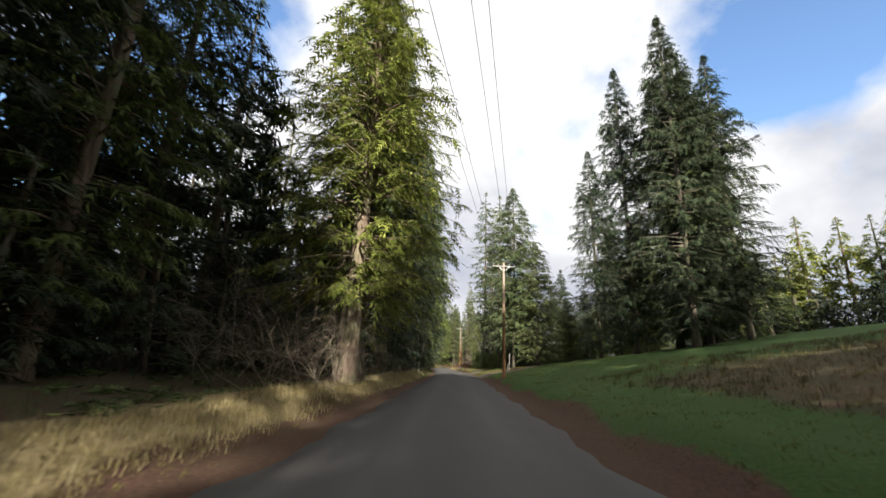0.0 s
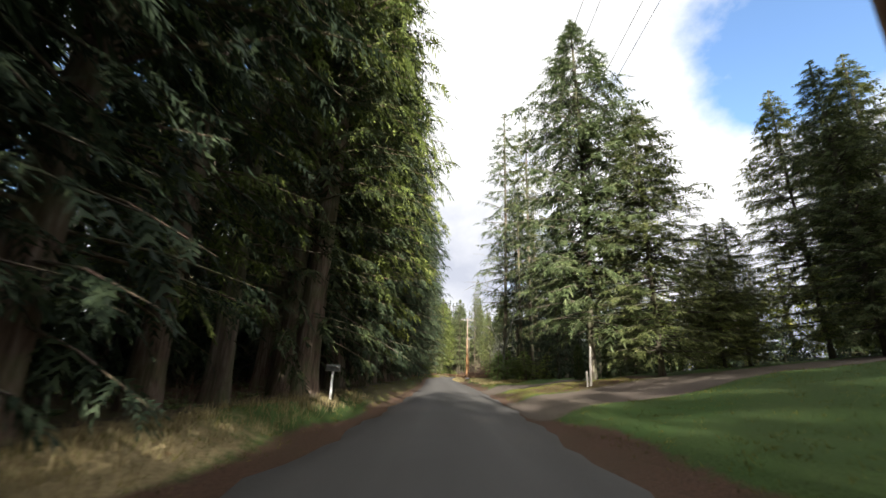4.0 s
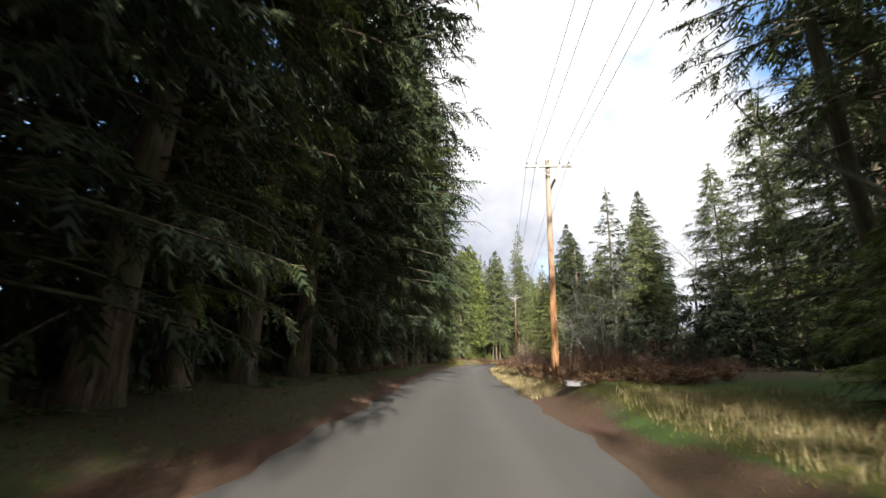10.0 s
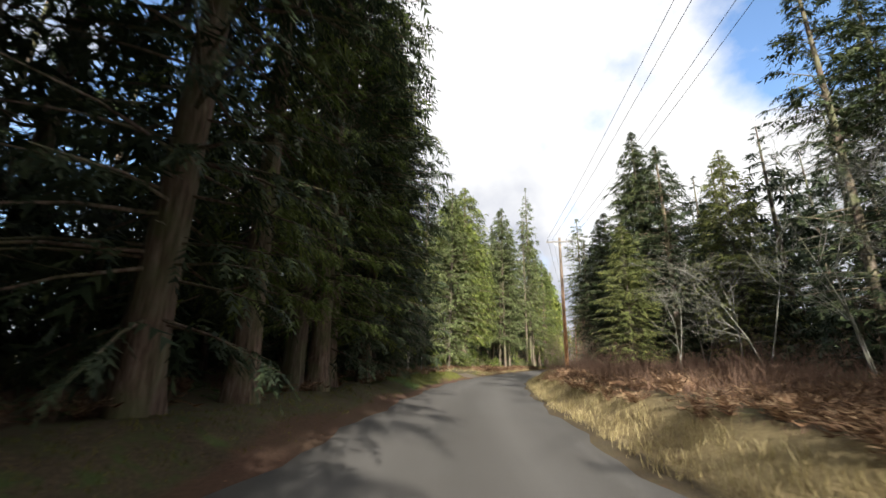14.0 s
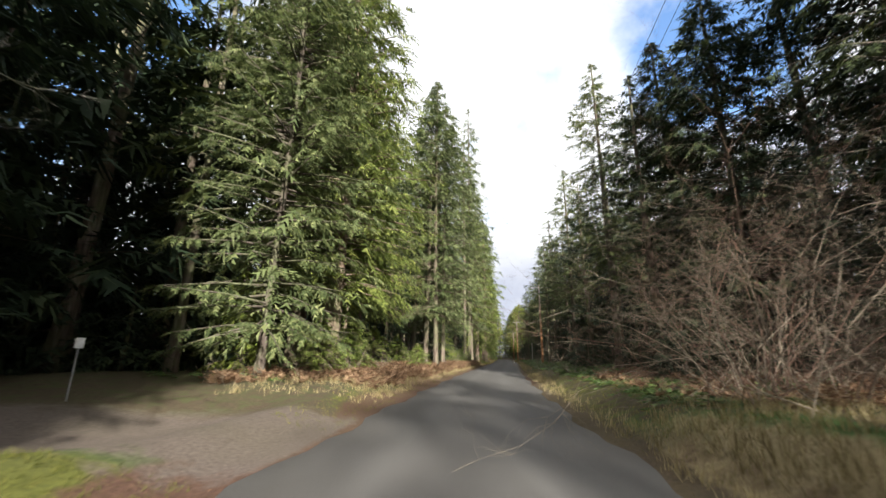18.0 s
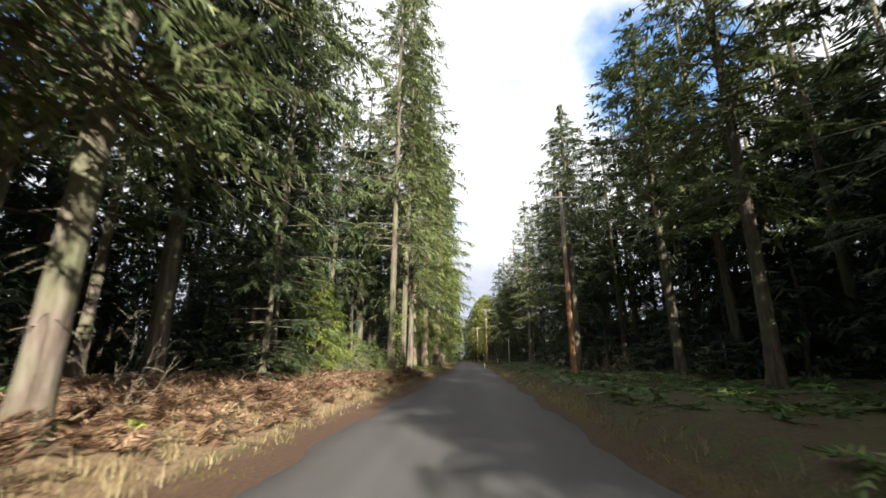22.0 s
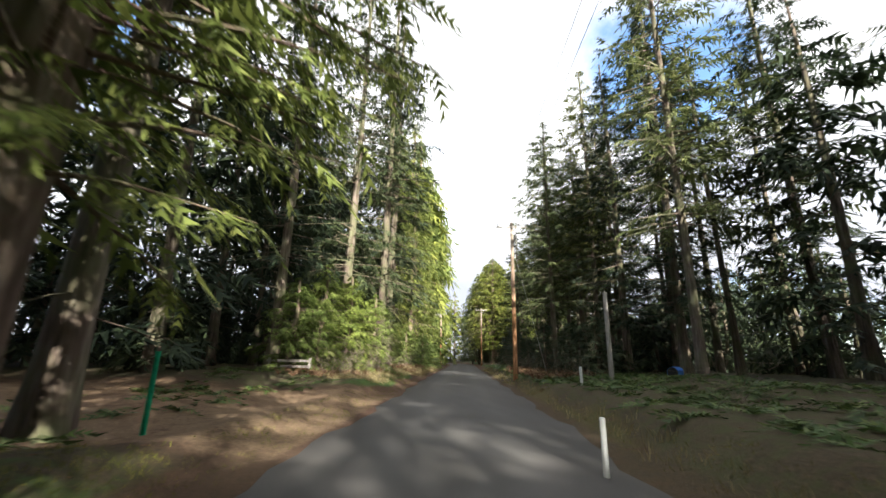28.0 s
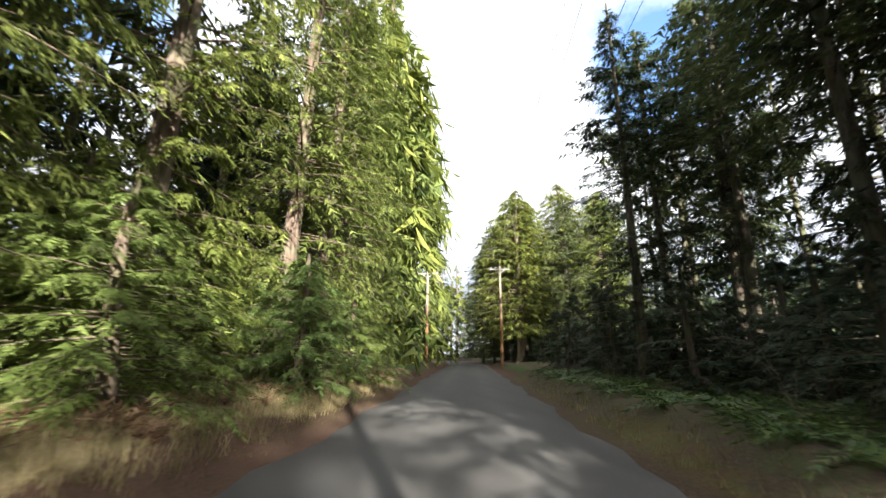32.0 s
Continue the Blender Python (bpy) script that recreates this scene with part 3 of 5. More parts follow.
def build_road():
    ys = np.arange(-60, 412, 1.0)
    lat = np.array([-HALF - 0.12, -HALF, -2.4, -1.8, -1.2, -0.6, 0, 0.6, 1.2, 1.8, 2.4, HALF, HALF + 0.12])
    Y, L = np.meshgrid(ys, lat, indexing="ij")
    edge = (np.abs(L) > 2.9) * (0.14 * np.sin(Y * 0.9 + L) + 0.10 * np.sin(Y * 2.3 + 2 * L))
    X = xc(Y) + L + edge * np.sign(L)
    Z = 0.05 - 0.006 * L * L
    Z[:, (0, -1)] = -0.10
    r, c = Y.shape
    idx = np.arange(r * c).reshape(r, c)
    faces = np.stack([idx[:-1, :-1], idx[:-1, 1:], idx[1:, 1:], idx[1:, :-1]], -1).reshape(-1, 4)
    me = mesh_of("road", np.stack([X, Y, Z], -1).reshape(-1, 3), faces, ASPHALT, True)
    wear = np.exp(-((np.abs(L) - 1.2) / 0.55) ** 2) * 0.6
    me.attributes.new("wear", "FLOAT", "POINT").data.foreach_set("value", np.ascontiguousarray(wear, np.float32).ravel())
    tagged(new("road", me), "narrow worn grey asphalt road without markings", "road", kind="structure")


build_ground()
build_road()

# ---- trees ----
KINDS = {
    "cedar": (conifer(26, 3.9, 5.5, LEAF_CEDAR, BARK_CEDAR, 0.38, 11, 300, 10, 0.75, 0.34, seg=4), "tall western red cedar with drooping yellow-green sprays"),
    "cedar_tall": (conifer(34, 3.2, 5.2, LEAF_CEDAR, BARK_CEDAR, 0.36, 12, 250, 10, 0.7, 0.42, seg=4, stubs=6, gaps=0.05, low=0.6), "very tall cedar with shaggy drooping green crown"),
    "cedar_shaded": (conifer(32, 1.8, 5.5, LEAF_SHADED, BARK_CEDAR, 0.32, 13, 270, 10, 0.75, 0.34, 1.05, 3, stubs=6, low=0.58), "tall cedar with dense drooping boughs, darkened as in shade"),
    "cedar_high": (conifer(34, 8.5, 4.8, LEAF_CEDAR, BARK_CEDAR, 0.46, 26, 190, 10, 0.7, 0.42, seg=4, stubs=34), "very tall cedar with bare ridged lower trunk"),
    "fir_tall": (conifer(34, 8.0, 5.0, LEAF_FIR, BARK_FIR, 0.20, 14, 195, 9, 0.35, 0.42, 1.15, 3, stubs=40, gaps=0.2), "tall Douglas fir with bare lower trunk and dead stubs"),
    "fir_mid": (conifer(34, 5.2, 5.5, LEAF_FIR, BARK_FIR, 0.19, 27, 245, 9, 0.45, 0.38, 1.15, 3, stubs=24, gaps=0.05), "tall sunlit fir with full crown above a short bare trunk"),
    "fir_high": (conifer(36, 12.0, 5.0, LEAF_FIR, BARK_FIR, 0.20, 15, 180, 9, 0.35, 0.5, 1.15, 3, stubs=55, gaps=0.25), "tall fir with long bare grey trunk and high crown"),
    "fir_dark": (conifer(30, 4.0, 4.2, LEAF_SHADED, BARK_FIR, 0.25, 16, 172, 9, 0.4, 0.5, 1.15, 3, stubs=36, gaps=0.2), "dark green fir with bare lower trunk, darkened as in shade"),
    "fir_full": (conifer(27, 1.9, 6.2, LEAF_FIR, BARK_SHADED, 0.14, 17, 330, 11, 0.4, 0.52, 1.15, 3), "full green fir branched down to the grass"),
    "fir_lawn": (conifer(30, 3.4, 6.4, LEAF_FIR, BARK_SHADED, 0.15, 29, 320, 11, 0.6, 0.48, 1.1, 4, low=0.7), "spreading green fir with drooping boughs on the lawn"),
    "fir_full_dark": (conifer(28, 1.4, 6.1, LEAF_SHADED, BARK_SHADED, 0.24, 18, 330, 11, 0.45, 0.48, 1.2, 3, low=0.62), "full fir branched almost to the ground, darkened as in shade"),
    "fir_thin": (conifer(27, 3.0, 4.6, LEAF_SHADED, BARK_FIR, 0.22, 19, 200, 9, 0.3, 0.6, 1.15, 3, gaps=0.25, stubs=20), "thin open fir with sparse layered boughs"),
    "hemlock_young": (conifer(7, 0.3, 2.6, LEAF_YOUNG, BARK_CEDAR, 0.09, 20, 103, 10, 0.8, 0.6, 0.9, 4), "young bright green cedar with feathery boughs"),
    "far_fir": (conifer(26, 1.2, 4.8, LEAF_FIR, BARK_FIR, 0.3, 21, 90, 6, 0.4, 0.62, 2.0, 3), "green conifer in the woods"),
    "far_cedar": (conifer(24, 0.8, 5.0, LEAF_CEDAR, BARK_CEDAR, 0.35, 22, 90, 6, 0.7, 0.58, 2.0, 3), "yellow-green cedar in the woods"),
    "far_dark": (conifer(30, 1.5, 5.0, LEAF_SHADED, BARK_FIR, 0.3, 23, 90, 6, 0.4, 0.5, 2.0, 3, stubs=12), "conifer inside the woods, darkened as in shade"),
    "far_bare": (conifer(30, 7.0, 3.8, LEAF_SHADED, BARK_FIR, 0.19, 24, 62, 6, 0.3, 0.5, 1.8, 3, stubs=22, gaps=0.2), "slender fir with bare trunk inside the open woods"),
    "under_fine": (conifer(8, 0.2, 3.2, LEAF_SHADED, BARK_FIR, 0.1, 28, 70, 10, 0.6, 0.55, 1.0, 4), "low shaded conifer at the forest edge"),
    "under_fir": (conifer(8, 0.2, 3.2, LEAF_SHADED, BARK_FIR, 0.1, 25, 55, 6, 0.6, 0.55, 1.9, 3), "low shaded conifer of the undergrowth"),
}
USED = set()


TALL = {k: max(c.data.vertices[-1].co.z for c in ob.children if c.name.startswith("trunk")) for k, (ob, _) in KINDS.items()}
WOODS = {}


def tree(kind, x, y, h, wide=1.0, rz=None, lean=0.0, label="", group="roadside trees"):
    """Plants a conifer of that kind with total height h; trees of the woods behind are gathered to be joined."""
    ob, text = KINDS[kind]
    s = h / TALL[kind]
    rz = RNG.uniform(0, 360) if rz is None else rz
    m = pose(x, y, float(height(x, y)) - 0.05, lean, 0, rz) @ Matrix.Diagonal((s ** 0.5 * wide, s ** 0.5 * wide, s, 1))
    if group == "woods":
        WOODS.setdefault(kind, []).append(m)
        return None
    if kind in USED:
        o = copy_thing(ob, m)
    else:
        USED.add(kind)
        ob.matrix_basis = m
        o = ob
    return tagged(o, label or text, "tree", group)


def join_woods():
    """The uncounted trees behind the first rows, one object for each kind of foliage."""
    top = tagged(new("woods"), "dense shaded conifer woods behind the roadside trees", "woods", kind="stuff")
    for kind, poses in WOODS.items():
        for src in KINDS[kind][0].children:
            me = src.data
            co = np.empty(len(me.vertices) * 3, np.float32)
            me.vertices.foreach_get("co", co)
            co = np.c_[co.reshape(-1, 3), np.ones(len(me.vertices), np.float32)]
            me.calc_loop_triangles()
            tri = np.empty(len(me.loop_triangles) * 3, np.int32)
            me.loop_triangles.foreach_get("vertices", tri)
            tri = tri.reshape(-1, 3)
            vs = np.concatenate([(co @ np.array(m, np.float32).T)[:, :3] for m in poses])
            ts = np.concatenate([tri + i * len(co) for i in range(len(poses))])
            name = src.name.split(".")[0]
            tagged(child(name, tri_mesh(name, vs, ts, me.materials[0]), top), kind="stuff")
    for kind in WOODS:
        if kind not in USED:
            for o in (*KINDS[kind][0].children, KINDS[kind][0]):
                bpy.data.objects.remove(o)


def near(y, l):
    return float(xc(y)) + l, y


# left wall of the first half: tall cedars close to the road, shade in their leaf colour
def left_wall():
    tree("cedar_shaded", *near(5, -10.6), 30)
    tree("cedar_tall", *near(11, -11.2), 28, 0.9, label="tall dark cedar with drooping boughs beside dry grass")
    tree("cedar", -4.0, 21.4, 27, 1.22, rz=40, label="broad cedar with pale flared trunk beside the road")
    y, i = 15.5, 0
    kinds = ["cedar_shaded", "cedar_shaded", "fir_full_dark", "cedar_shaded", "cedar_tall", "fir_dark"]
    while y < 183:
        if not 17 < y < 25:
            l = -6.4 - RNG.uniform(0, 1.1) - (5.0 if y < 17 else 0) - (3.5 if y > 168 else 0) + 0.75 * (118 < y < 166)
            bare = 124 < y < 147
            tree("fir_high" if bare and i % 4 else kinds[i % 6], *near(y, l), RNG.uniform(31, 39) - (8 if y < 17 else 0) - (12 if y > 160 else 0), RNG.uniform(0.94, 1.08) * (1.2 if bare else 1.0))
        y += RNG.uniform(2.9, 3.9)
        i += 1
    tree("cedar_tall", *near(155.5, -5.6), 33, 1.1, rz=70, label="tall cedar with sunlit edge reaching over the verge")
    tree("cedar_tall", *near(162.5, -6.0), 30, 1.1, rz=200, label="tall cedar with sunlit edge reaching over the verge")
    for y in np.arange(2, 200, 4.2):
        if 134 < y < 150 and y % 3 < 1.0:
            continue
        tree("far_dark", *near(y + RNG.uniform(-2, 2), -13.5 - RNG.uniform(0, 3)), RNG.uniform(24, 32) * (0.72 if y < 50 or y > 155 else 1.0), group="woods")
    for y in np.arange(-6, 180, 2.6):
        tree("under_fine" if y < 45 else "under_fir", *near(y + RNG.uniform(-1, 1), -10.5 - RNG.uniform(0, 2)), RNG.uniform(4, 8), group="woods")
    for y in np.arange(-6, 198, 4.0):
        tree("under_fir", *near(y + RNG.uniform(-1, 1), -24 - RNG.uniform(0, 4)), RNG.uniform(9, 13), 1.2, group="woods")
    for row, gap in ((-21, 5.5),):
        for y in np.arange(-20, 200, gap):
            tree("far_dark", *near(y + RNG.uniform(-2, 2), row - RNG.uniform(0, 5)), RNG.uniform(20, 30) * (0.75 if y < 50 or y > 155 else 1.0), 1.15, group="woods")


def left_second():
    tree("cedar", -2.2, 62.5, 34, 0.85)
    tree("cedar_high", -1.9, 56.6, 36, 0.95, label="huge cedar with ridged grey trunk behind a mailbox")
    tree("cedar_high", -3.6, 57.2, 34, 0.8, label="tall cedar with ridged grey trunk")
    for x, y, h in ((-3, 198, 28), (-7, 203, 28), (-10, 195, 27), (0, 206, 29), (-5, 210, 28), (-13, 200, 28), (-9, 209, 28)):
        tree("far_dark", x, y, h, 1.1, group="woods")
    for x, y, h in ((0.5, 202, 8), (-4, 200.5, 9), (-8, 198, 10), (-1.5, 209, 10), (-12, 196, 9)):
        tree("under_fir", x, y, h, 1.1, group="woods")
    tree("fir_full", 4.6, 197.8, 27, 0.9, label="tall fir with pale trunk at the driveway corner")
    tree("cedar", 6.6, 204.2, 29, 0.95)
    tree("cedar", 4.0, 208, 28)
    tree("cedar", 5.6, 212.2, 29, 1.0)
    tree("cedar", 7.2, 218.6, 29, 1.0)
    tree("fir_mid", 14.4, 222.4, 33, 1.0, label="tall fir with pale sunlit trunk")
    tree("fir_mid", 15.3, 221.0, 34, 1.0, label="tall fir with pale sunlit trunk")
    tree("fir_mid", 16.6, 224.8, 33, 0.9, label="tall fir with pale sunlit trunk")
    for x, y in ((14.2, 235.0), (11.0, 231.0), (12.6, 239.5), (9.0, 237.0), (14.0, 248.0), (17.5, 251.5), (11.0, 244.0)):
        tree("fir_dark", x, y, 31)
    tree("fir_mid", 17.6, 238.5, 32)
    for x, y, h in ((17.6, 236.6, 7.0), (16.4, 240.5, 9.0)):
        tree("under_fine", x, y, h, 1.1, rz=h * 20, label="low conifer under the taller firs, darkened as in shade")
    tree("fir_tall", 24.9, 251.6, 43, 1.0, label="thick fir with ivy round its lower trunk")
    tree("fir_tall", 26.4, 254.8, 42, 0.8, label="tall fir with sunlit pale trunk")
    tree("fir_mid", 28.0, 259.6, 42, 1.1)
    tree("cedar_high", 29.5, 266.2, 38, 0.72, label="massive old cedar with fluted reddish trunk")
    tree("cedar_tall", 31.8, 270.2, 42, 1.15, label="tall cedar with shaggy boughs beside an old fluted trunk")
    for x, y in ((23.0, 262.5), (21.0, 268.0), (25.0, 272.0), (28.0, 277.0), (17.0, 265.0)):
        tree("fir_dark", x, y, 31)
    tree("cedar_tall", 34.6, 275.0, 43, 1.25)
    tree("cedar_tall", 36.2, 279.4, 39, 1.25, label="tall cedar with sunlit boughs down the trunk")
    tree("fir_tall", 34.8, 284.0, 33, 1.2)
    tree("fir_dark", 36.4, 299.8, 31)
    tree("fir_dark", 43.4, 309.4, 36, 1.1)
    tree("fir_dark", 44.4, 313.2, 36, 1.15)
    tree("fir_dark", 40.2, 304.6, 34)
    tree("cedar_tall", 45.4, 319.0, 36, 0.9)
    for y in np.arange(325.0, 388, 4.6):
        tree("cedar_tall" if y < 345 else "far_cedar", *near(y, (-8.4 if y < 328 else -7.2 if y < 340 else -10.2) - RNG.uniform(0, 1.0)), RNG.uniform(32, 38), 1.14, group="roadside trees")
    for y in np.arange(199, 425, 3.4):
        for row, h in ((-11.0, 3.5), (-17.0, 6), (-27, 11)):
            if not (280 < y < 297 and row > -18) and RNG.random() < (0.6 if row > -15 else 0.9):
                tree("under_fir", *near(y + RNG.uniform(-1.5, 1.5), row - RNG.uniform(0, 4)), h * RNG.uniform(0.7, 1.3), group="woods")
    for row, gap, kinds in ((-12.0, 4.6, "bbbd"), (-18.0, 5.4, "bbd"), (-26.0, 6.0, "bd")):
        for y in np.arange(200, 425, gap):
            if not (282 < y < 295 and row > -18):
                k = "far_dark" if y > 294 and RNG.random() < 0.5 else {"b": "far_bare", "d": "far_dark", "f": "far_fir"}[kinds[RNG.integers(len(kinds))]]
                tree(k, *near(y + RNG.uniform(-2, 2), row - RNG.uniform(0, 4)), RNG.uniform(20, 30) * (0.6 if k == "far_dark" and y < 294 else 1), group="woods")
    for x, y, h in ((3.0, 200.5, 5), (7.6, 206.0, 6), (6.5, 202.5, 4.5), (9.0, 219, 5), (13.0, 216.8, 3.0), (11.5, 226, 4.5), (18.4, 238.6, 2.6), (19.6, 242.4, 8.0), (18.6, 246.4, 13.0), (21.4, 247.0, 4.0), (38.6, 301.5, 9.5), (40.6, 303.4, 9.0), (37.2, 299.9, 7.5), (42.2, 305.2, 8.0), (45.6, 323.5, 8.0), (48.0, 321.5, 6.5), (43.6, 326.0, 8.0), (47.6, 326.6, 7.5), (49.4, 329.6, 8.0), (50.6, 326.5, 6.0), (52.6, 331.0, 6.0), (23.0, 246.5, 3.2), (30.6, 278.0, 5.0)):
        tree("hemlock_young", x, y, h, 1.25 if y > 295 else 1.05, group="young conifers")


def right_first():
    for x, y, h, k, w in ((20.4, 47.5, 23, "fir_full_dark", 0.72), (24.8, 47.6, 34, "fir_full_dark", 0.82), (26.2, 38.8, 34, "fir_full_dark", 0.85), (28.5, 45, 30, "fir_full_dark", 1.15), (33, 47, 26, "fir_full_dark", 1.1), (32, 39, 29, "fir_full_dark", 0.8), (29.5, 41.5, 32, "fir_full_dark", 0.9), (32.5, 44.5, 29, "fir_full_dark", 0.9), (36, 49, 24, "fir_full_dark", 0.9), (38, 51, 20, "far_fir", 1.1), (43, 54, 19, "far_fir", 1.1), (49, 56, 18, "far_fir", 1.1), (55, 58, 19, "far_fir", 1.1)):
        tree(k, x, y, h, w, group="trees on the lawn")
    for x, y, h in ((33, 70, 24), (26, 74, 10), (21, 76, 8), (36, 66, 24), (31, 64.5, 22), (40, 72, 24)):
        tree("fir_full", x, y, h, 1.0, group="trees on the lawn")
    tree("fir_lawn", 14.9, 70.2, 33, 1.15, label="spreading fir with pale trunk on the mown lawn", group="trees on the lawn")
    tree("fir_full", 18.2, 66.8, 21, 1.15, group="trees on the lawn")
    tree("fir_full", 24, 69, 11, 1.0, group="trees on the lawn")
    tree("fir_full", 29, 73, 13, 1.0, group="trees on the lawn")
    tree("fir_full_dark", 18.5, 89.8, 18, 0.72, group="trees on the lawn")
    tree("fir_full_dark", 22.0, 92.5, 16, 0.75, group="trees on the lawn")
    tree("fir_tall", 14.6, 104.8, 38, 1.0)
    tree("fir_tall", 18.6, 103.6, 37, 1.0)
    for x, y, h in ((15.8, 107.8, 6), (18.6, 106.4, 7), (20.5, 101.5, 6)):
        tree("under_fine", x, y, h, 1.1, label="low shaded fir under the taller trunks")
    for x, y, h in ((14.4, 101.8, 6.5), (16.6, 99.0, 6.0), (19.0, 97.0, 5.0)):
        tree("hemlock_young", x, y, h, 1.2, group="young conifers")
    tree("fir_dark", 16.4, 100.6, 28, 0.9)
    tree("fir_dark", 21.0, 108.6, 30, 0.9)
    tree("fir_dark", 24.0, 104.0, 30, 0.9)
    tree("fir_dark", 28.0, 110.0, 28, 0.9)
    tree("fir_tall", 18.4, 112.6, 30, 1.0)
    tree("fir_dark", 22.0, 114.5, 29, 1.0)
    tree("fir_dark", 25.5, 118.5, 25, 1.0)
    tree("fir_full_dark", 30.5, 122.0, 20, 0.9)
    tree("hemlock_young", 12.4, 97.8, 6.0, 1.1, group="young conifers")
    tree("hemlock_young", 14.8, 108.5, 6.0, 1.1, group="young conifers")
    tree("fir_thin", 28.1, 162.0, 28, 1.0, label="thin open fir standing above the brush")
    for x, y, h, k in ((31, 158, 22, "fir_full"), (34, 164, 24, "fir_full_dark"), (28.4, 182.8, 27, "cedar_shaded"), (28.6, 187.6, 26, "fir_full_dark"), (22.8, 181, 15, "fir_full"), (31, 176, 21, "fir_full"), (38, 170, 22, "far_fir"), (42, 160, 22, "far_fir"), (36, 148, 25, "fir_full"), (31.5, 128, 23, "fir_full"), (43, 148, 30, "far_fir"), (47, 154, 32, "far_fir"), (50, 150, 22, "far_fir"), (34, 136, 27, "fir_full"), (40, 130, 24, "fir_full_dark"), (46, 136, 24, "far_fir"), (30, 118, 9, "far_dark"), (38, 112, 24, "fir_full_dark"), (47, 118, 26, "far_fir"), (27, 196, 19, "fir_full_dark"), (30, 190, 25, "fir_full_dark"), (28.2, 193, 21, "fir_dark"), (28.5, 202, 20, "fir_full_dark")):
        tree(k, x, y, h, group="trees behind the brush")
    for y in np.arange(112, 196, 3.0):
        for row in (19, 27, 36):
            if RNG.random() < 0.75 and not (row < 25 and y < 128):
                tree("under_fir", *near(y + RNG.uniform(-1.5, 1.5), row + RNG.uniform(0, 5)), RNG.uniform(4, 9), group="woods")
    for y in np.arange(-10, 112, 4.0):
        tree("under_fir", *near(y + RNG.uniform(-1.5, 1.5), (47 if y > 30 else 60) + RNG.uniform(0, 5)), RNG.uniform(5, 9), 1.2, group="woods")
    for row, gap in ((50, 6.0), (60, 6.0)):
        for y in np.arange(-30, 200, gap):
            tree(["far_fir", "far_cedar"][RNG.integers(2)], *near(y + RNG.uniform(-3, 3), row + (8 if y < 60 else 0) + RNG.uniform(0, 8)), RNG.uniform(17, 24), 1.1, group="woods")


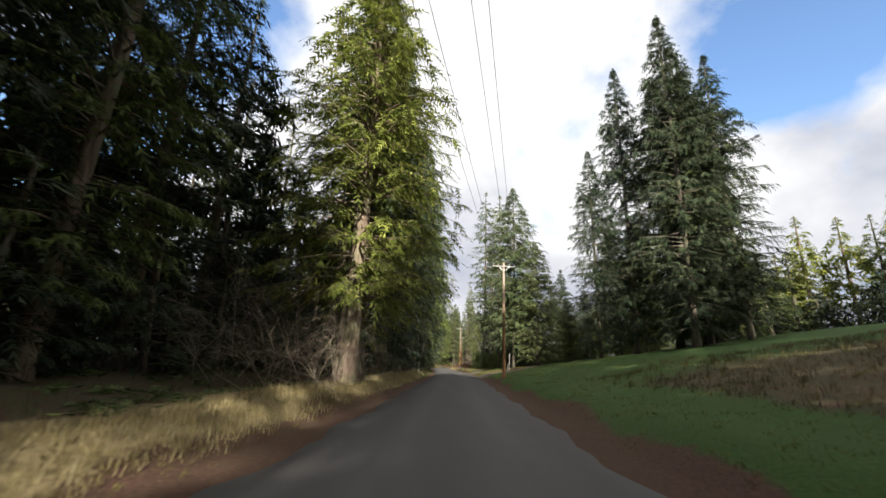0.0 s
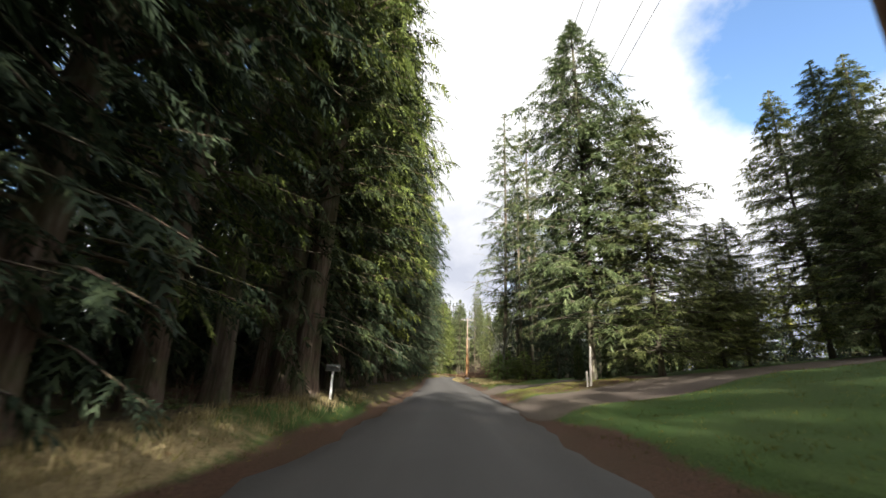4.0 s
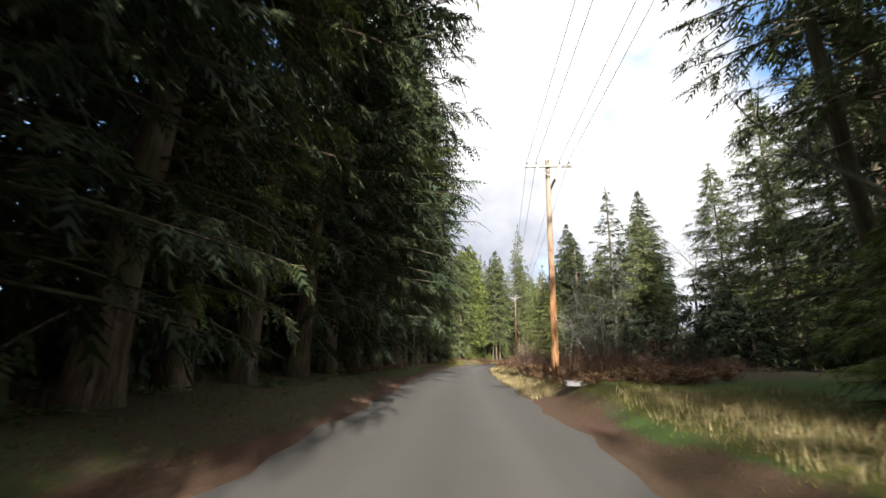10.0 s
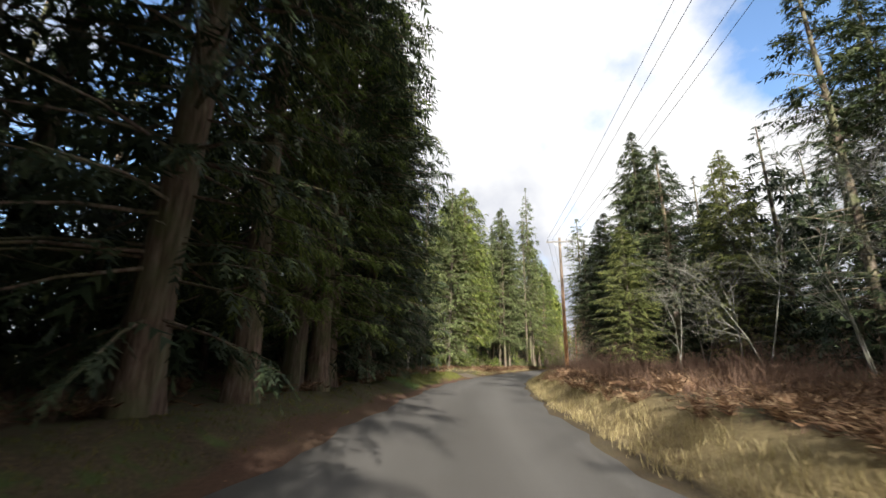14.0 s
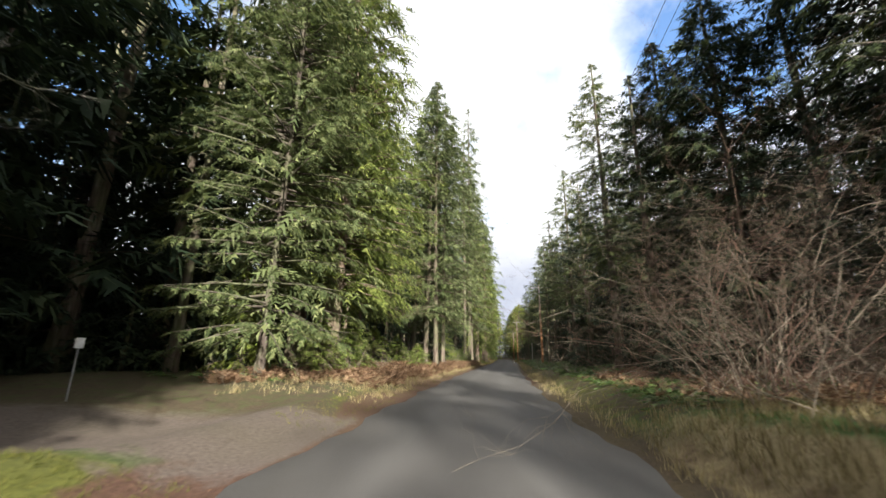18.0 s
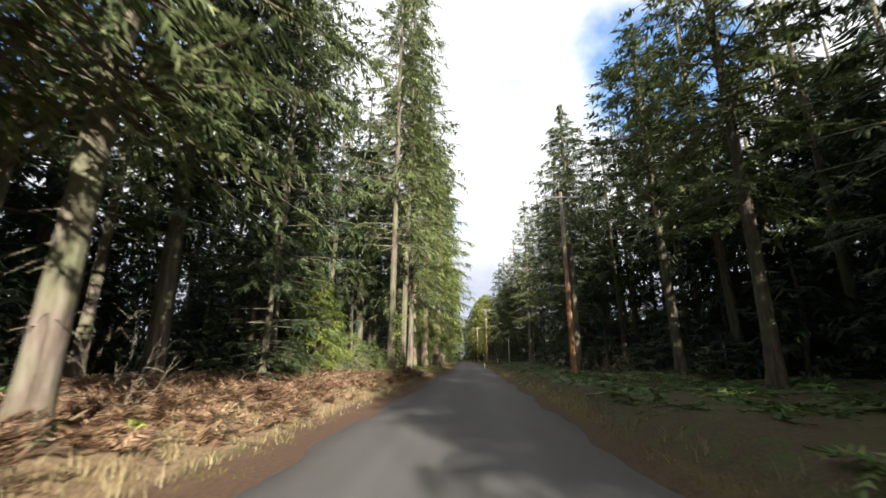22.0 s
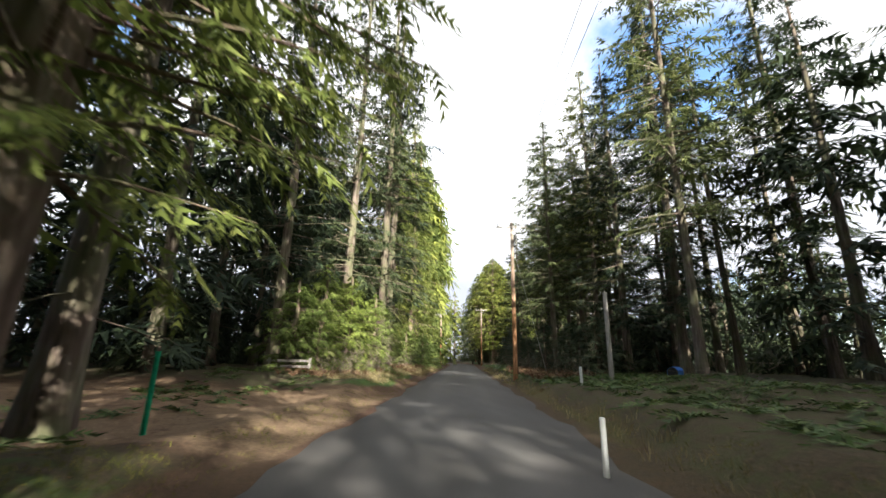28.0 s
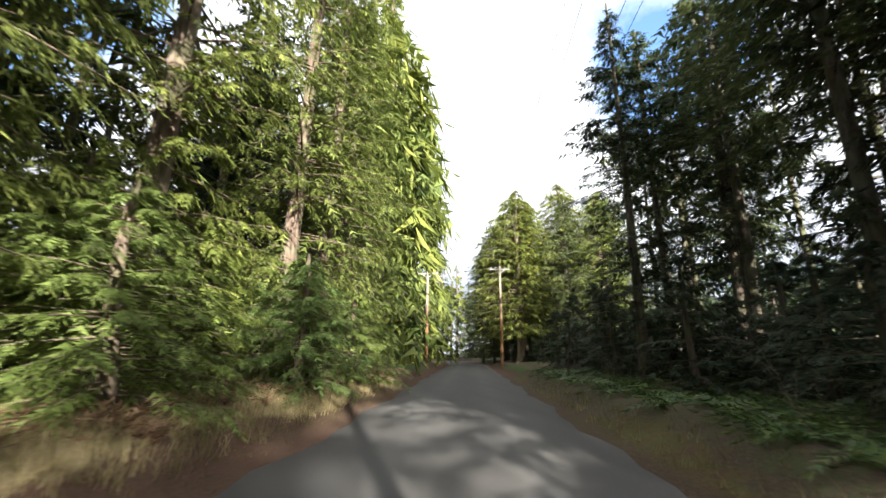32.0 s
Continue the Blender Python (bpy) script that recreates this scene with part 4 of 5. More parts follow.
def right_second():
    tree("fir_tall", 26.2, 206.5, 20)
    tree("fir_high", 31.0, 214.0, 23, 0.9)
    tree("fir_dark", 25.6, 201.0, 18)
    tree("fir_high", 37.8, 245.0, 24, 0.85, label="fir with pale trunk beside a utility pole")
    y = 222.0
    while y < 336:
        k = ["fir_dark", "fir_tall", "fir_high", "fir_thin", "fir_tall"][RNG.integers(5)]
        if y > 297:
            k = ["fir_high", "fir_thin"][int(y) % 2]
            y += 1.6
        if not (238 < y < 250 or 281 < y < 291):
            tree(k, *near(y, (9.8 if y < 266 else 12.2 if y < 281 else 11.0) + RNG.uniform(0, 2.6)), RNG.uniform(19, 23) if y < 250 else RNG.uniform(24, 28) if y < 263 else RNG.uniform(20, 22.5) if y < 281 else RNG.uniform(25, 29) if y < 297 else RNG.uniform(22, 25), 1.0)
        y += RNG.uniform(4.2, 6.4)
    for x, y, h, k in ((76.5, 366, 23, "far_cedar"), (80, 371, 24, "far_fir"), (75.5, 374, 22, "far_fir"), (84, 367, 25, "far_cedar"), (88, 373, 24, "far_fir"), (92, 368, 25, "far_cedar"), (97, 375, 26, "far_fir"), (80, 380, 24, "far_cedar"), (79, 389, 22, "far_fir"), (82, 363, 22, "far_fir"), (87, 362, 22, "far_cedar"), (78, 368.5, 23, "far_cedar")):
        tree({"far_fir": "fir_full", "far_cedar": "cedar"}[k], x, y, h * 1.06, 1.15, group="trees at the far bend")
    for x, y, h, k in ((59.5, 294.5, 27, "fir_thin"), (62.5, 298.0, 28, "fir_dark"), (60.2, 303.5, 22, "fir_tall"), (57.0, 304.5, 18, "fir_tall"), (64.5, 307.5, 24, "fir_thin"), (61.6, 313.0, 21, "fir_tall"), (67.5, 315.5, 24, "fir_high"), (65.2, 329.0, 20, "fir_thin"), (66.0, 291.0, 28, "fir_dark"), (72.0, 322.0, 26, "fir_dark"), (66.0, 320.5, 22, "fir_dark"), (70.0, 328.0, 22, "fir_dark")):
        tree(k, x, y, h, 1.0)
    for y in np.arange(176, 218, 5.0):
        for l in (26, 34):
            tree("far_dark", *near(y + RNG.uniform(-2, 2), l + RNG.uniform(-2, 3)), RNG.uniform(22, 26), group="woods")
    for y in np.arange(298, 346, 2.0):
        tree("under_fine", *near(y, 7.6 + RNG.uniform(0, 4)), RNG.uniform(2.6, 4.6) + (1.5 if y > 330 else 0), group="woods")
    for y in np.arange(196, 425, 3.2):
        for row, h in ((9.5, 2.6), (14.0, 4.5), (22.0, 8), (31, 11)):
            if RNG.random() < (0.55 if row < 12 else 0.9) and not (280 < y < 298 and row < 20):
                tree("under_fir", *near(y + RNG.uniform(-1.5, 1.5), row + RNG.uniform(0, 4)), h * RNG.uniform(0.7, 1.3), group="woods")
    for row, gap, a, b, kinds in ((14.0, 4.0, 20, 25, "bbd"), (19.5, 4.2, 24, 28, "bdd"), (25, 4.2, 26, 32, "d"), (33, 5.0, 28, 33, "d")):
        for y in np.arange(212, 345, gap):
            k = {"b": "far_bare", "d": "far_dark", "f": "far_fir"}[kinds[RNG.integers(len(kinds))]]
            if y > 255 and row > 24:
                continue
            if y > 296 and row < 15:
                k = "far_bare"
            if y > 294 and row > 15:
                if RNG.random() < 0.45 or row > 24:
                    continue
                k = "far_bare"
            if not (270 < y < 296 and row < 15):
                tree(k, *near(y + RNG.uniform(-2, 2), row + RNG.uniform(0, 4)), RNG.uniform(a, b) * (0.8 if k == "far_dark" else 1) * (1.12 if 236 < y < 268 else 1), group="woods")


def closing():
    # unseen row behind the start, added tall so its shadow falls up the road
    for i in range(34):
        l = -58 + i * 3.6
        if abs(l) > 5.5:
            tree("far_dark", *near(-18 + RNG.uniform(-4, 3), l), RNG.uniform(35, 40), 1.25, group="woods")
    # unseen cedars beside the road behind the start, added to block the low sun
    for y, l in ((-3, -8.5), (1, -9.0), (-9, -7.6), (-9, 8.0), (-16, -6.8), (-16, 7.0), (-24, -6.4), (-24, 6.4), (-32, -6.2), (-32, 6.2), (-40, -5.8), (-40, 6.0)):
        tree("cedar_shaded", *near(y, l), 33 if y > -8 else 38, 1.2)
    for i in range(34):
        tree(["far_fir", "far_dark", "far_cedar"][i % 3], 40 + i * 2.6 + RNG.uniform(-1, 1), 412 + RNG.uniform(0, 12), RNG.uniform(20, 28), 1.1, group="woods")


left_wall()
left_second()
right_first()
right_second()
closing()
join_woods()


# ---- utility poles and wires ----
def cyl(bm, r1, r2, z0, z1, m=Matrix(), sides=12):
    bmesh.ops.create_cone(bm, cap_ends=True, segments=sides, radius1=r1, radius2=r2, depth=z1 - z0, matrix=m @ Matrix.Translation((0, 0, (z0 + z1) / 2)))


def box(bm, sx, sy, sz, m=Matrix(), bevel=0.0):
    g = bmesh.ops.create_cube(bm, size=1, matrix=m @ Matrix.Diagonal((sx, sy, sz, 1)))
    if bevel:
        bmesh.ops.bevel(bm, geom=list({e for v in g["verts"] for e in v.link_edges}), offset=bevel, segments=2, affect="EDGES")


def part(name, bm, mat, parent, label=""):
    me = bpy.data.meshes.new(name)
    bm.to_mesh(me)
    bm.free()
    me.materials.append(mat)
    return child(name, me, parent, label)


def utility_pole(h=12.3, second=False):
    top = new("utility_pole")
    bm = bmesh.new()
    cyl(bm, 0.19, 0.115, -0.6, h, sides=16)
    shaft = part("shaft", bm, POLE_WOOD, top)
    bm = bmesh.new()
    box(bm, 2.5, 0.09, 0.115, pose(0, -0.19, h - 0.45), 0.01)
    part("crossarm", bm, GREY_WOOD, top)
    if second:
        bm = bmesh.new()
        box(bm, 0.09, 1.9, 0.115, pose(0.2, 0, h - 1.5), 0.01)
        part("crossarm", bm, GREY_WOOD, top, "short lower crossarm set at right angles")
        for y in (-0.85, 0.85):
            bm = bmesh.new()
            cyl(bm, 0.045, 0.03, h - 1.44, h - 1.26, pose(0.2, y, 0), 10)
            part("insulator", bm, PORCELAIN, top)
        bm = bmesh.new()
        box(bm, 0.03, 0.75, 0.02, pose(0.25, 0.35, h - 1.75, 38, 0, 0))
        part("brace", bm, STEEL, top)
    for sx in (-1, 1):
        bm = bmesh.new()
        box(bm, 0.85, 0.012, 0.035, pose(sx * 0.36, -0.25, h - 0.72, 0, -sx * 40, 0))
        part("brace", bm, STEEL, top)
    for x in (-1.12, -0.62, 0.62, 1.12):
        bm = bmesh.new()
        cyl(bm, 0.018, 0.018, h - 0.4, h - 0.25, pose(x, -0.19, 0), 6)
        cyl(bm, 0.06, 0.045, h - 0.27, h - 0.2, pose(x, -0.19, 0), 10)
        cyl(bm, 0.045, 0.02, h - 0.2, h - 0.12, pose(x, -0.19, 0), 10)
        part("insulator", bm, PORCELAIN, top)
    return top


POLES = [(-1.5, 6.0 - 22, "a"), (8.2, 43.2, "b"), (9.9, 120.0, "c"), (15.3, 176.8, "d"), (35.0, 241.2, "e"), (53.0, 303.6, "f"), (71.0, 360.0, "g"), (83.0, 398.0, "h")]
POLES[0] = (-9.0, -30.0, "a")
pole, branch_pole = utility_pole(), utility_pole(second=True)
pole_tops = []
for i, (x, y, _) in enumerate(POLES):
    turn = -17.5 if y > 200 else (-8 if y > 150 else -1)
    m = pose(x, y, float(height(x, y)) - (0.8 if 119 < y < 121 else 0), 0, 0, turn)
    if i in (0, 2):
        o = branch_pole if i else pole
        o.matrix_basis = m
    else:
        o = copy_thing(branch_pole if i == 5 else pole, m)
    tagged(o, "weathered reddish wooden utility pole with crossarm and insulators", "utility pole", "utility poles along the road")
    pole_tops.append(m)
bare = new("bare_pole")
bm = bmesh.new()
cyl(bm, 0.16, 0.10, -0.5, 7.0)
part("shaft", bm, GREY_WOOD, bare)
bare.matrix_basis = at(0.9, 180.4)
tagged(bare, "bare grey wooden pole at the edge of the trees", "utility pole")
left_pole = copy_thing(pole, pose(61.0, 357.0, float(height(61.0, 357.0)), 0, 0, -17.5) @ Matrix.Diagonal((1, 1, 0.85, 1)))
tagged(left_pole, "pale sunlit wooden utility pole with crossarm beside the trees", "utility pole", "utility poles along the road")


def wires():
    for k, (x, dz) in enumerate(((-1.12, 12.2), (-0.62, 12.2), (0.62, 12.2), (1.12, 12.2))):
        line = new("power_line", None)
        tagged(line, "dark overhead conductors sagging between the poles", "power line", "overhead lines")
        for a, b in zip(pole_tops[:-1], pole_tops[1:]):
            p, q = a @ Vector((x, -0.19, dz)), b @ Vector((x, -0.19, dz))
            t = np.linspace(0, 1, 15)
            pts = np.array(p)[None] * (1 - t)[:, None] + np.array(q)[None] * t[:, None]
            pts[:, 2] -= 4 * 0.9 * t * (1 - t)
            child("span", tri_mesh("span", *tubes(pts[None], np.full((1, 15), 0.010), 5), WIRE), line)


wires()


GUY = (56.3, 304.8)


def guy_wire(foot, m, z):
    """A stay from high on a pole down to its anchor in the ground."""
    top = new("guy_wire")
    a, b = np.array(m @ Vector((0, 0, z))), np.array((foot[0], foot[1], float(height(*foot)) - 0.1))
    t = np.linspace(0, 1, 8)[:, None]
    child("cable", tri_mesh("cable", *tubes((a * (1 - t) + b * t)[None], np.full((1, 8), 0.009), 5), STEEL), top)
    t = np.linspace(0.76, 0.99, 4)[:, None]
    child("guard", tri_mesh("guard", *tubes((a * (1 - t) + b * t)[None], np.full((1, 4), 0.028), 6), GREY_WOOD), top, "pale plastic guard round the cable")
    tagged(top, "steel guy wire with a pale guard staying a utility pole", "guy wire")


guy_wire(GUY, pole_tops[5], 10.5)


# ---- small roadside things ----
def mailbox(x, y):
    top = new("mailbox")
    bm = bmesh.new()
    box(bm, 0.09, 0.09, 1.25, pose(0, 0, 0.5), 0.006)
    part("post", bm, WHITE_PAINT, top, "white painted post")
    bm = bmesh.new()
    pr = [(-0.12, 0.0), (0.12, 0.0)] + [(0.12 * math.cos(a), 0.14 + 0.1 * math.sin(a)) for a in np.linspace(0, math.pi, 9)]
    rings = [[bm.verts.new((py, xx, 1.12 + pz)) for py, pz in pr] for xx in (-0.27, 0.27)]
    for i in range(len(pr)):
        j = (i + 1) % len(pr)
        bm.faces.new((rings[0][i], rings[0][j], rings[1][j], rings[1][i]))
    for r in rings:
        bm.faces.new(r)
    bmesh.ops.recalc_face_normals(bm, faces=bm.faces)
    part("box", bm, BOX_GREY, top, "grey metal box")
    bm = bmesh.new()
    box(bm, 0.012, 0.05, 0.16, pose(0.13, 0.1, 1.32))
    part("flag", bm, BOX_GREY, top)
    bm = bmesh.new()
    box(bm, 0.28, 0.6, 0.03, pose(0, 0, 1.105), 0.004)
    part("board", bm, GREY_WOOD, top)
    top.matrix_basis = at(x, y, 90)
    tagged(top, "grey metal mailbox on a white wooden post", "mailbox")


mailbox(-0.9, 57.3)


def post(name, label, x, y, h, r, mat, lean=0.0, category="post"):
    top = new(name)
    bm = bmesh.new()
    cyl(bm, r, r * 0.85, -0.3, h, sides=10)
    part("shaft", bm, mat, top)
    top.matrix_basis = at(x, y, 20, lean=lean)
    return tagged(top, label, category)


post("marker_post", "short white marker post on the grass verge", 50.4, 291.1, 0.8, 0.07, WHITE_PAINT, -2)
post("broken_snag", "broken grey dead trunk standing among the firs", 53.9, 293.7, 4.6, 0.13, GREY_WOOD, 0, "dead tree")
post("marker_post", "short white marker post on the verge", 43.8, 280.5, 0.9, 0.05, WHITE_PAINT)
post("address_post", "tall green plastic post at the driveway", 36.0, 285.0, 1.7, 0.06, GREEN_PLASTIC)
post("driveway_post", "short grey post on the lawn under the fir", 13.3, 67.0, 0.95, 0.07, GREY_WOOD)
post("leaning_stake", "pale leaning wooden stake beside a fir trunk", 13.55, 67.1, 2.5, 0.08, GREY_WOOD, 4, "stake")


def small_sign(x, y, z):
    """A blank white plate on a thin steel post."""
    top = new("small_sign")
    bm = bmesh.new()
    cyl(bm, 0.02, 0.02, -0.3, z + 0.12, sides=8)
    part("post", bm, STEEL, top)
    bm = bmesh.new()
    box(bm, 0.2, 0.015, 0.28, pose(0, -0.03, z), 0.004)
    part("plate", bm, WHITE_PAINT, top)
    top.matrix_basis = at(x, y, 40)
    tagged(top, "small blank white plate on a thin steel post", "sign")


small_sign(1.3, 192.3, 1.5)


def flat_stones():
    rng = np.random.default_rng(53)
    top = new("flat_stones")
    for dx, dy, w, d, turn in ((-0.75, 0.1, 0.8, 0.6, 8), (0.1, 0.0, 0.7, 0.75, -12), (0.85, -0.25, 0.75, 0.55, 20), (0.5, -0.7, 0.5, 0.45, 35)):
        bm = bmesh.new()
        n = 9
        ring = []
        for k in range(n):
            a, r = 6.283 * k / n, rng.uniform(0.8, 1.1)
            ring.append((math.cos(a) * w / 2 * r, math.sin(a) * d / 2 * r))
        low = [bm.verts.new((x, y, -0.1)) for x, y in ring]
        mid = [bm.verts.new((x, y, 0.05)) for x, y in ring]
        cap = [bm.verts.new((x * 0.93, y * 0.93, 0.07 + rng.uniform(-0.006, 0.006))) for x, y in ring]
        for a, b in ((low, mid), (mid, cap)):
            for k in range(n):
                bm.faces.new((a[k], a[(k + 1) % n], b[(k + 1) % n], b[k]))
        bm.faces.new(cap)
        bm.transform(pose(dx, dy, 0, 0, 0, turn))
        part("stone", bm, PALE_STONE, top)
    top.matrix_basis = at(10.4, 116.2, 20, sink=0.06)
    tagged(top, "pale grey flat stones laid together on the grass", "stones")


PALE_STONE = plain("pale_stone", (0.17, 0.165, 0.17), (0.31, 0.30, 0.31), 0.85, 7)
flat_stones()


def rail_fence():
    top = new("rail_fence")
    for k, (dx, dz) in enumerate(((0, 0.30), (0, 0.60))):
        bm = bmesh.new()
        box(bm, 2.6, 0.05, 0.13, pose(dx, 0, dz), 0.01)
        part("rail", bm, GREY_WOOD, top)
    for dx in (-1.2, 1.2):
        bm = bmesh.new()
        box(bm, 0.12, 0.12, 1.1, pose(dx, 0.09, 0.2), 0.01)
        part("post", bm, GREY_WOOD, top)
    top.matrix_basis = at(37.4, 298.6, -25)
    tagged(top, "low pale split-rail fence beside the dirt drive", "fence")


rail_fence()


def blue_barrel():
    """A plastic drum on its side, with hoops and an open dark end."""
    top = new("barrel")
    turn = pose(0, 0, 0.29, 90, 0, 0)
    bm = bmesh.new()
    rows, n = ((-0.45, 0.26), (-0.43, 0.285), (-0.17, 0.285), (-0.15, 0.30), (-0.12, 0.30), (-0.10, 0.285), (0.12, 0.285), (0.14, 0.30), (0.17, 0.30), (0.19, 0.285), (0.43, 0.285), (0.45, 0.27)), 20
    rings = [[bm.verts.new((r * math.cos(6.2832 * k / n), r * math.sin(6.2832 * k / n), z)) for k in range(n)] for z, r in rows]
    for a, b in zip(rings, rings[1:]):
        for k in range(n):
            bm.faces.new((a[k], a[(k + 1) % n], b[(k + 1) % n], b[k]))
    bm.faces.new(rings[0][::-1])
    bm.transform(turn)
    part("shell", bm, BLUE_PLASTIC, top)
    bm = bmesh.new()
    cyl(bm, 0.255, 0.255, 0.38, 0.44, turn, 20)
    part("inside", bm, TYRE, top, "dark open end")
    top.matrix_basis = at(BARREL[0], BARREL[1], -62)
    tagged(top, "bright blue plastic barrel lying among the brush", "barrel")




# ---- car parked at the end of the dirt drive ----
def parked_car():
    top = new("parked_car")
    side = ((-2.25, 0.35), (-2.3, 0.75), (-2.2, 0.98), (-1.35, 1.02), (-0.75, 1.42), (0.35, 1.50), (1.35, 1.44), (2.05, 1.0), (2.2, 0.7), (2.15, 0.35))
    bm = bmesh.new()
    rows = []
    for y in (-0.86, -0.7, 0.7, 0.86):
        inset = 0.92 if abs(y) > 0.8 else 1.0
        rows.append([bm.verts.new((x * (0.985 if inset < 1 else 1), y * (1 - 0.16 * max(0, z - 0.9) / 0.6), 0.35 + (z - 0.35) * (inset if z > 1 else 1))) for x, z in side])
    for a, b in zip(rows, rows[1:]):
        for i in range(len(side)):
            j = (i + 1) % len(side)
            bm.faces.new((a[i], a[j], b[j], b[i]))
    bm.faces.new(rows[0][::-1])
    bm.faces.new(rows[-1])
    bmesh.ops.recalc_face_normals(bm, faces=bm.faces)
    body = part("body", bm, CAR_PAINT, top)
    for s in (-1, 1):
        for x0, x1, t0, t1 in ((-1.2, -0.3, -0.72, -0.3), (-0.22, 0.7, -0.22, 0.62), (0.78, 1.75, 0.7, 1.32)):
            bm = bmesh.new()
            vs = [bm.verts.new((x, s * y, z)) for x, z, y in ((x0, 1.0, 0.862), (x1, 1.0, 0.862), (t1, 1.32, 0.80), (t0, 1.32, 0.80))]
            vs += [bm.verts.new((v.co.x, v.co.y - s * 0.03, v.co.z)) for v in vs]
            for q in ((0, 1, 2, 3), (7, 6, 5, 4), (0, 4, 5, 1), (1, 5, 6, 2), (2, 6, 7, 3), (3, 7, 4, 0)):
                bm.faces.new([vs[i] for i in q])
            bmesh.ops.recalc_face_normals(bm, faces=bm.faces)
            part("side_window", bm, CAR_GLASS, top, "dark tinted side window")
        for x in (-1.4, 1.35):
            turn = pose(x, s * 0.78, 0.33, 90)
            bm = bmesh.new()
            cyl(bm, 0.33, 0.33, -0.11, 0.11, turn, 20)
            wheel = part("tyre", bm, TYRE, top, "black rubber tyre")
            bm = bmesh.new()
            cyl(bm, 0.2, 0.2, -0.12, 0.12, turn, 14)
            part("rim", bm, STEEL, wheel, "silver wheel rim")
        bm = bmesh.new()
        box(bm, 0.06, 0.34, 0.14, pose(-2.27, s * 0.6, 0.78), 0.02)
        part("headlight", bm, PORCELAIN, top, "clear headlight")
        bm = bmesh.new()
        box(bm, 0.06, 0.2, 0.24, pose(2.14, s * 0.68, 0.82), 0.02)
        part("tail_light", bm, TAIL_RED, top, "red tail light")
    top.matrix_basis = at(22.7, 313.0, 206)
    tagged(top, "pale grey estate car parked on the dirt drive", "car")


CAR_PAINT = plain("car_paint", (0.42, 0.43, 0.44), (0.5, 0.51, 0.52), 0.3, 3, 0.2, relief=0.02)
CAR_GLASS = plain("tinted_glass", (0.012, 0.014, 0.016), (0.02, 0.022, 0.025), 0.08, 2, relief=0.0)
TYRE = plain("tyre_rubber", (0.015, 0.015, 0.015), (0.03, 0.03, 0.03), 0.85, 9)
TAIL_RED = plain("tail_light_red", (0.25, 0.01, 0.01), (0.35, 0.02, 0.02), 0.25, 5)
parked_car()
BARREL = (57.4, 293.1)
blue_barrel()


# ---- clipped hedge of columnar evergreens ----
def hedge():
    rng = np.random.default_rng(31)
    top = new("columnar_evergreen")
    h, r, n = 3.4, 0.42, 900
    trunk, _ = trunk_mesh("trunk", h * 0.9, 0.06, BARK_CEDAR, rng, 0.02, 0.3, 7, 6, 0.01)
    child("trunk", trunk, top)
    z = rng.uniform(0.05, h, n)
    a = rng.uniform(0, 6.28, n)
    rr = r * (1 - (z / h) ** 3.0) ** 0.6 * rng.uniform(0.55, 1.0, n) + 0.02
    p = np.stack([rr * np.cos(a), rr * np.sin(a), z], -1)
    d = unit(np.stack([np.cos(a) * 0.5, np.sin(a) * 0.5, np.full(n, 0.9)], -1) + rng.normal(0, 0.2, (n, 3)))
    l = rng.uniform(0.18, 0.38, n)
    child("crown", tri_mesh("crown", *fronds(p, d, l, l * 0.4, np.full(n, 0.1), rng, 3), LEAF_HEDGE), top)
    for i in range(12):
        m = at(17.6 + i * 1.62 + rng.uniform(-0.08, 0.08), 80.6 + 0.5 * i + rng.uniform(-0.1, 0.1), rng.uniform(0, 360), rng.uniform(0.92, 1.06))
        if i:
            o = copy_thing(top, m)
        else:
            top.matrix_basis = m
            o = top
        tagged(o, "narrow columnar evergreen in a planted row on the lawn", "hedge tree", "row of columnar evergreens")


hedge()


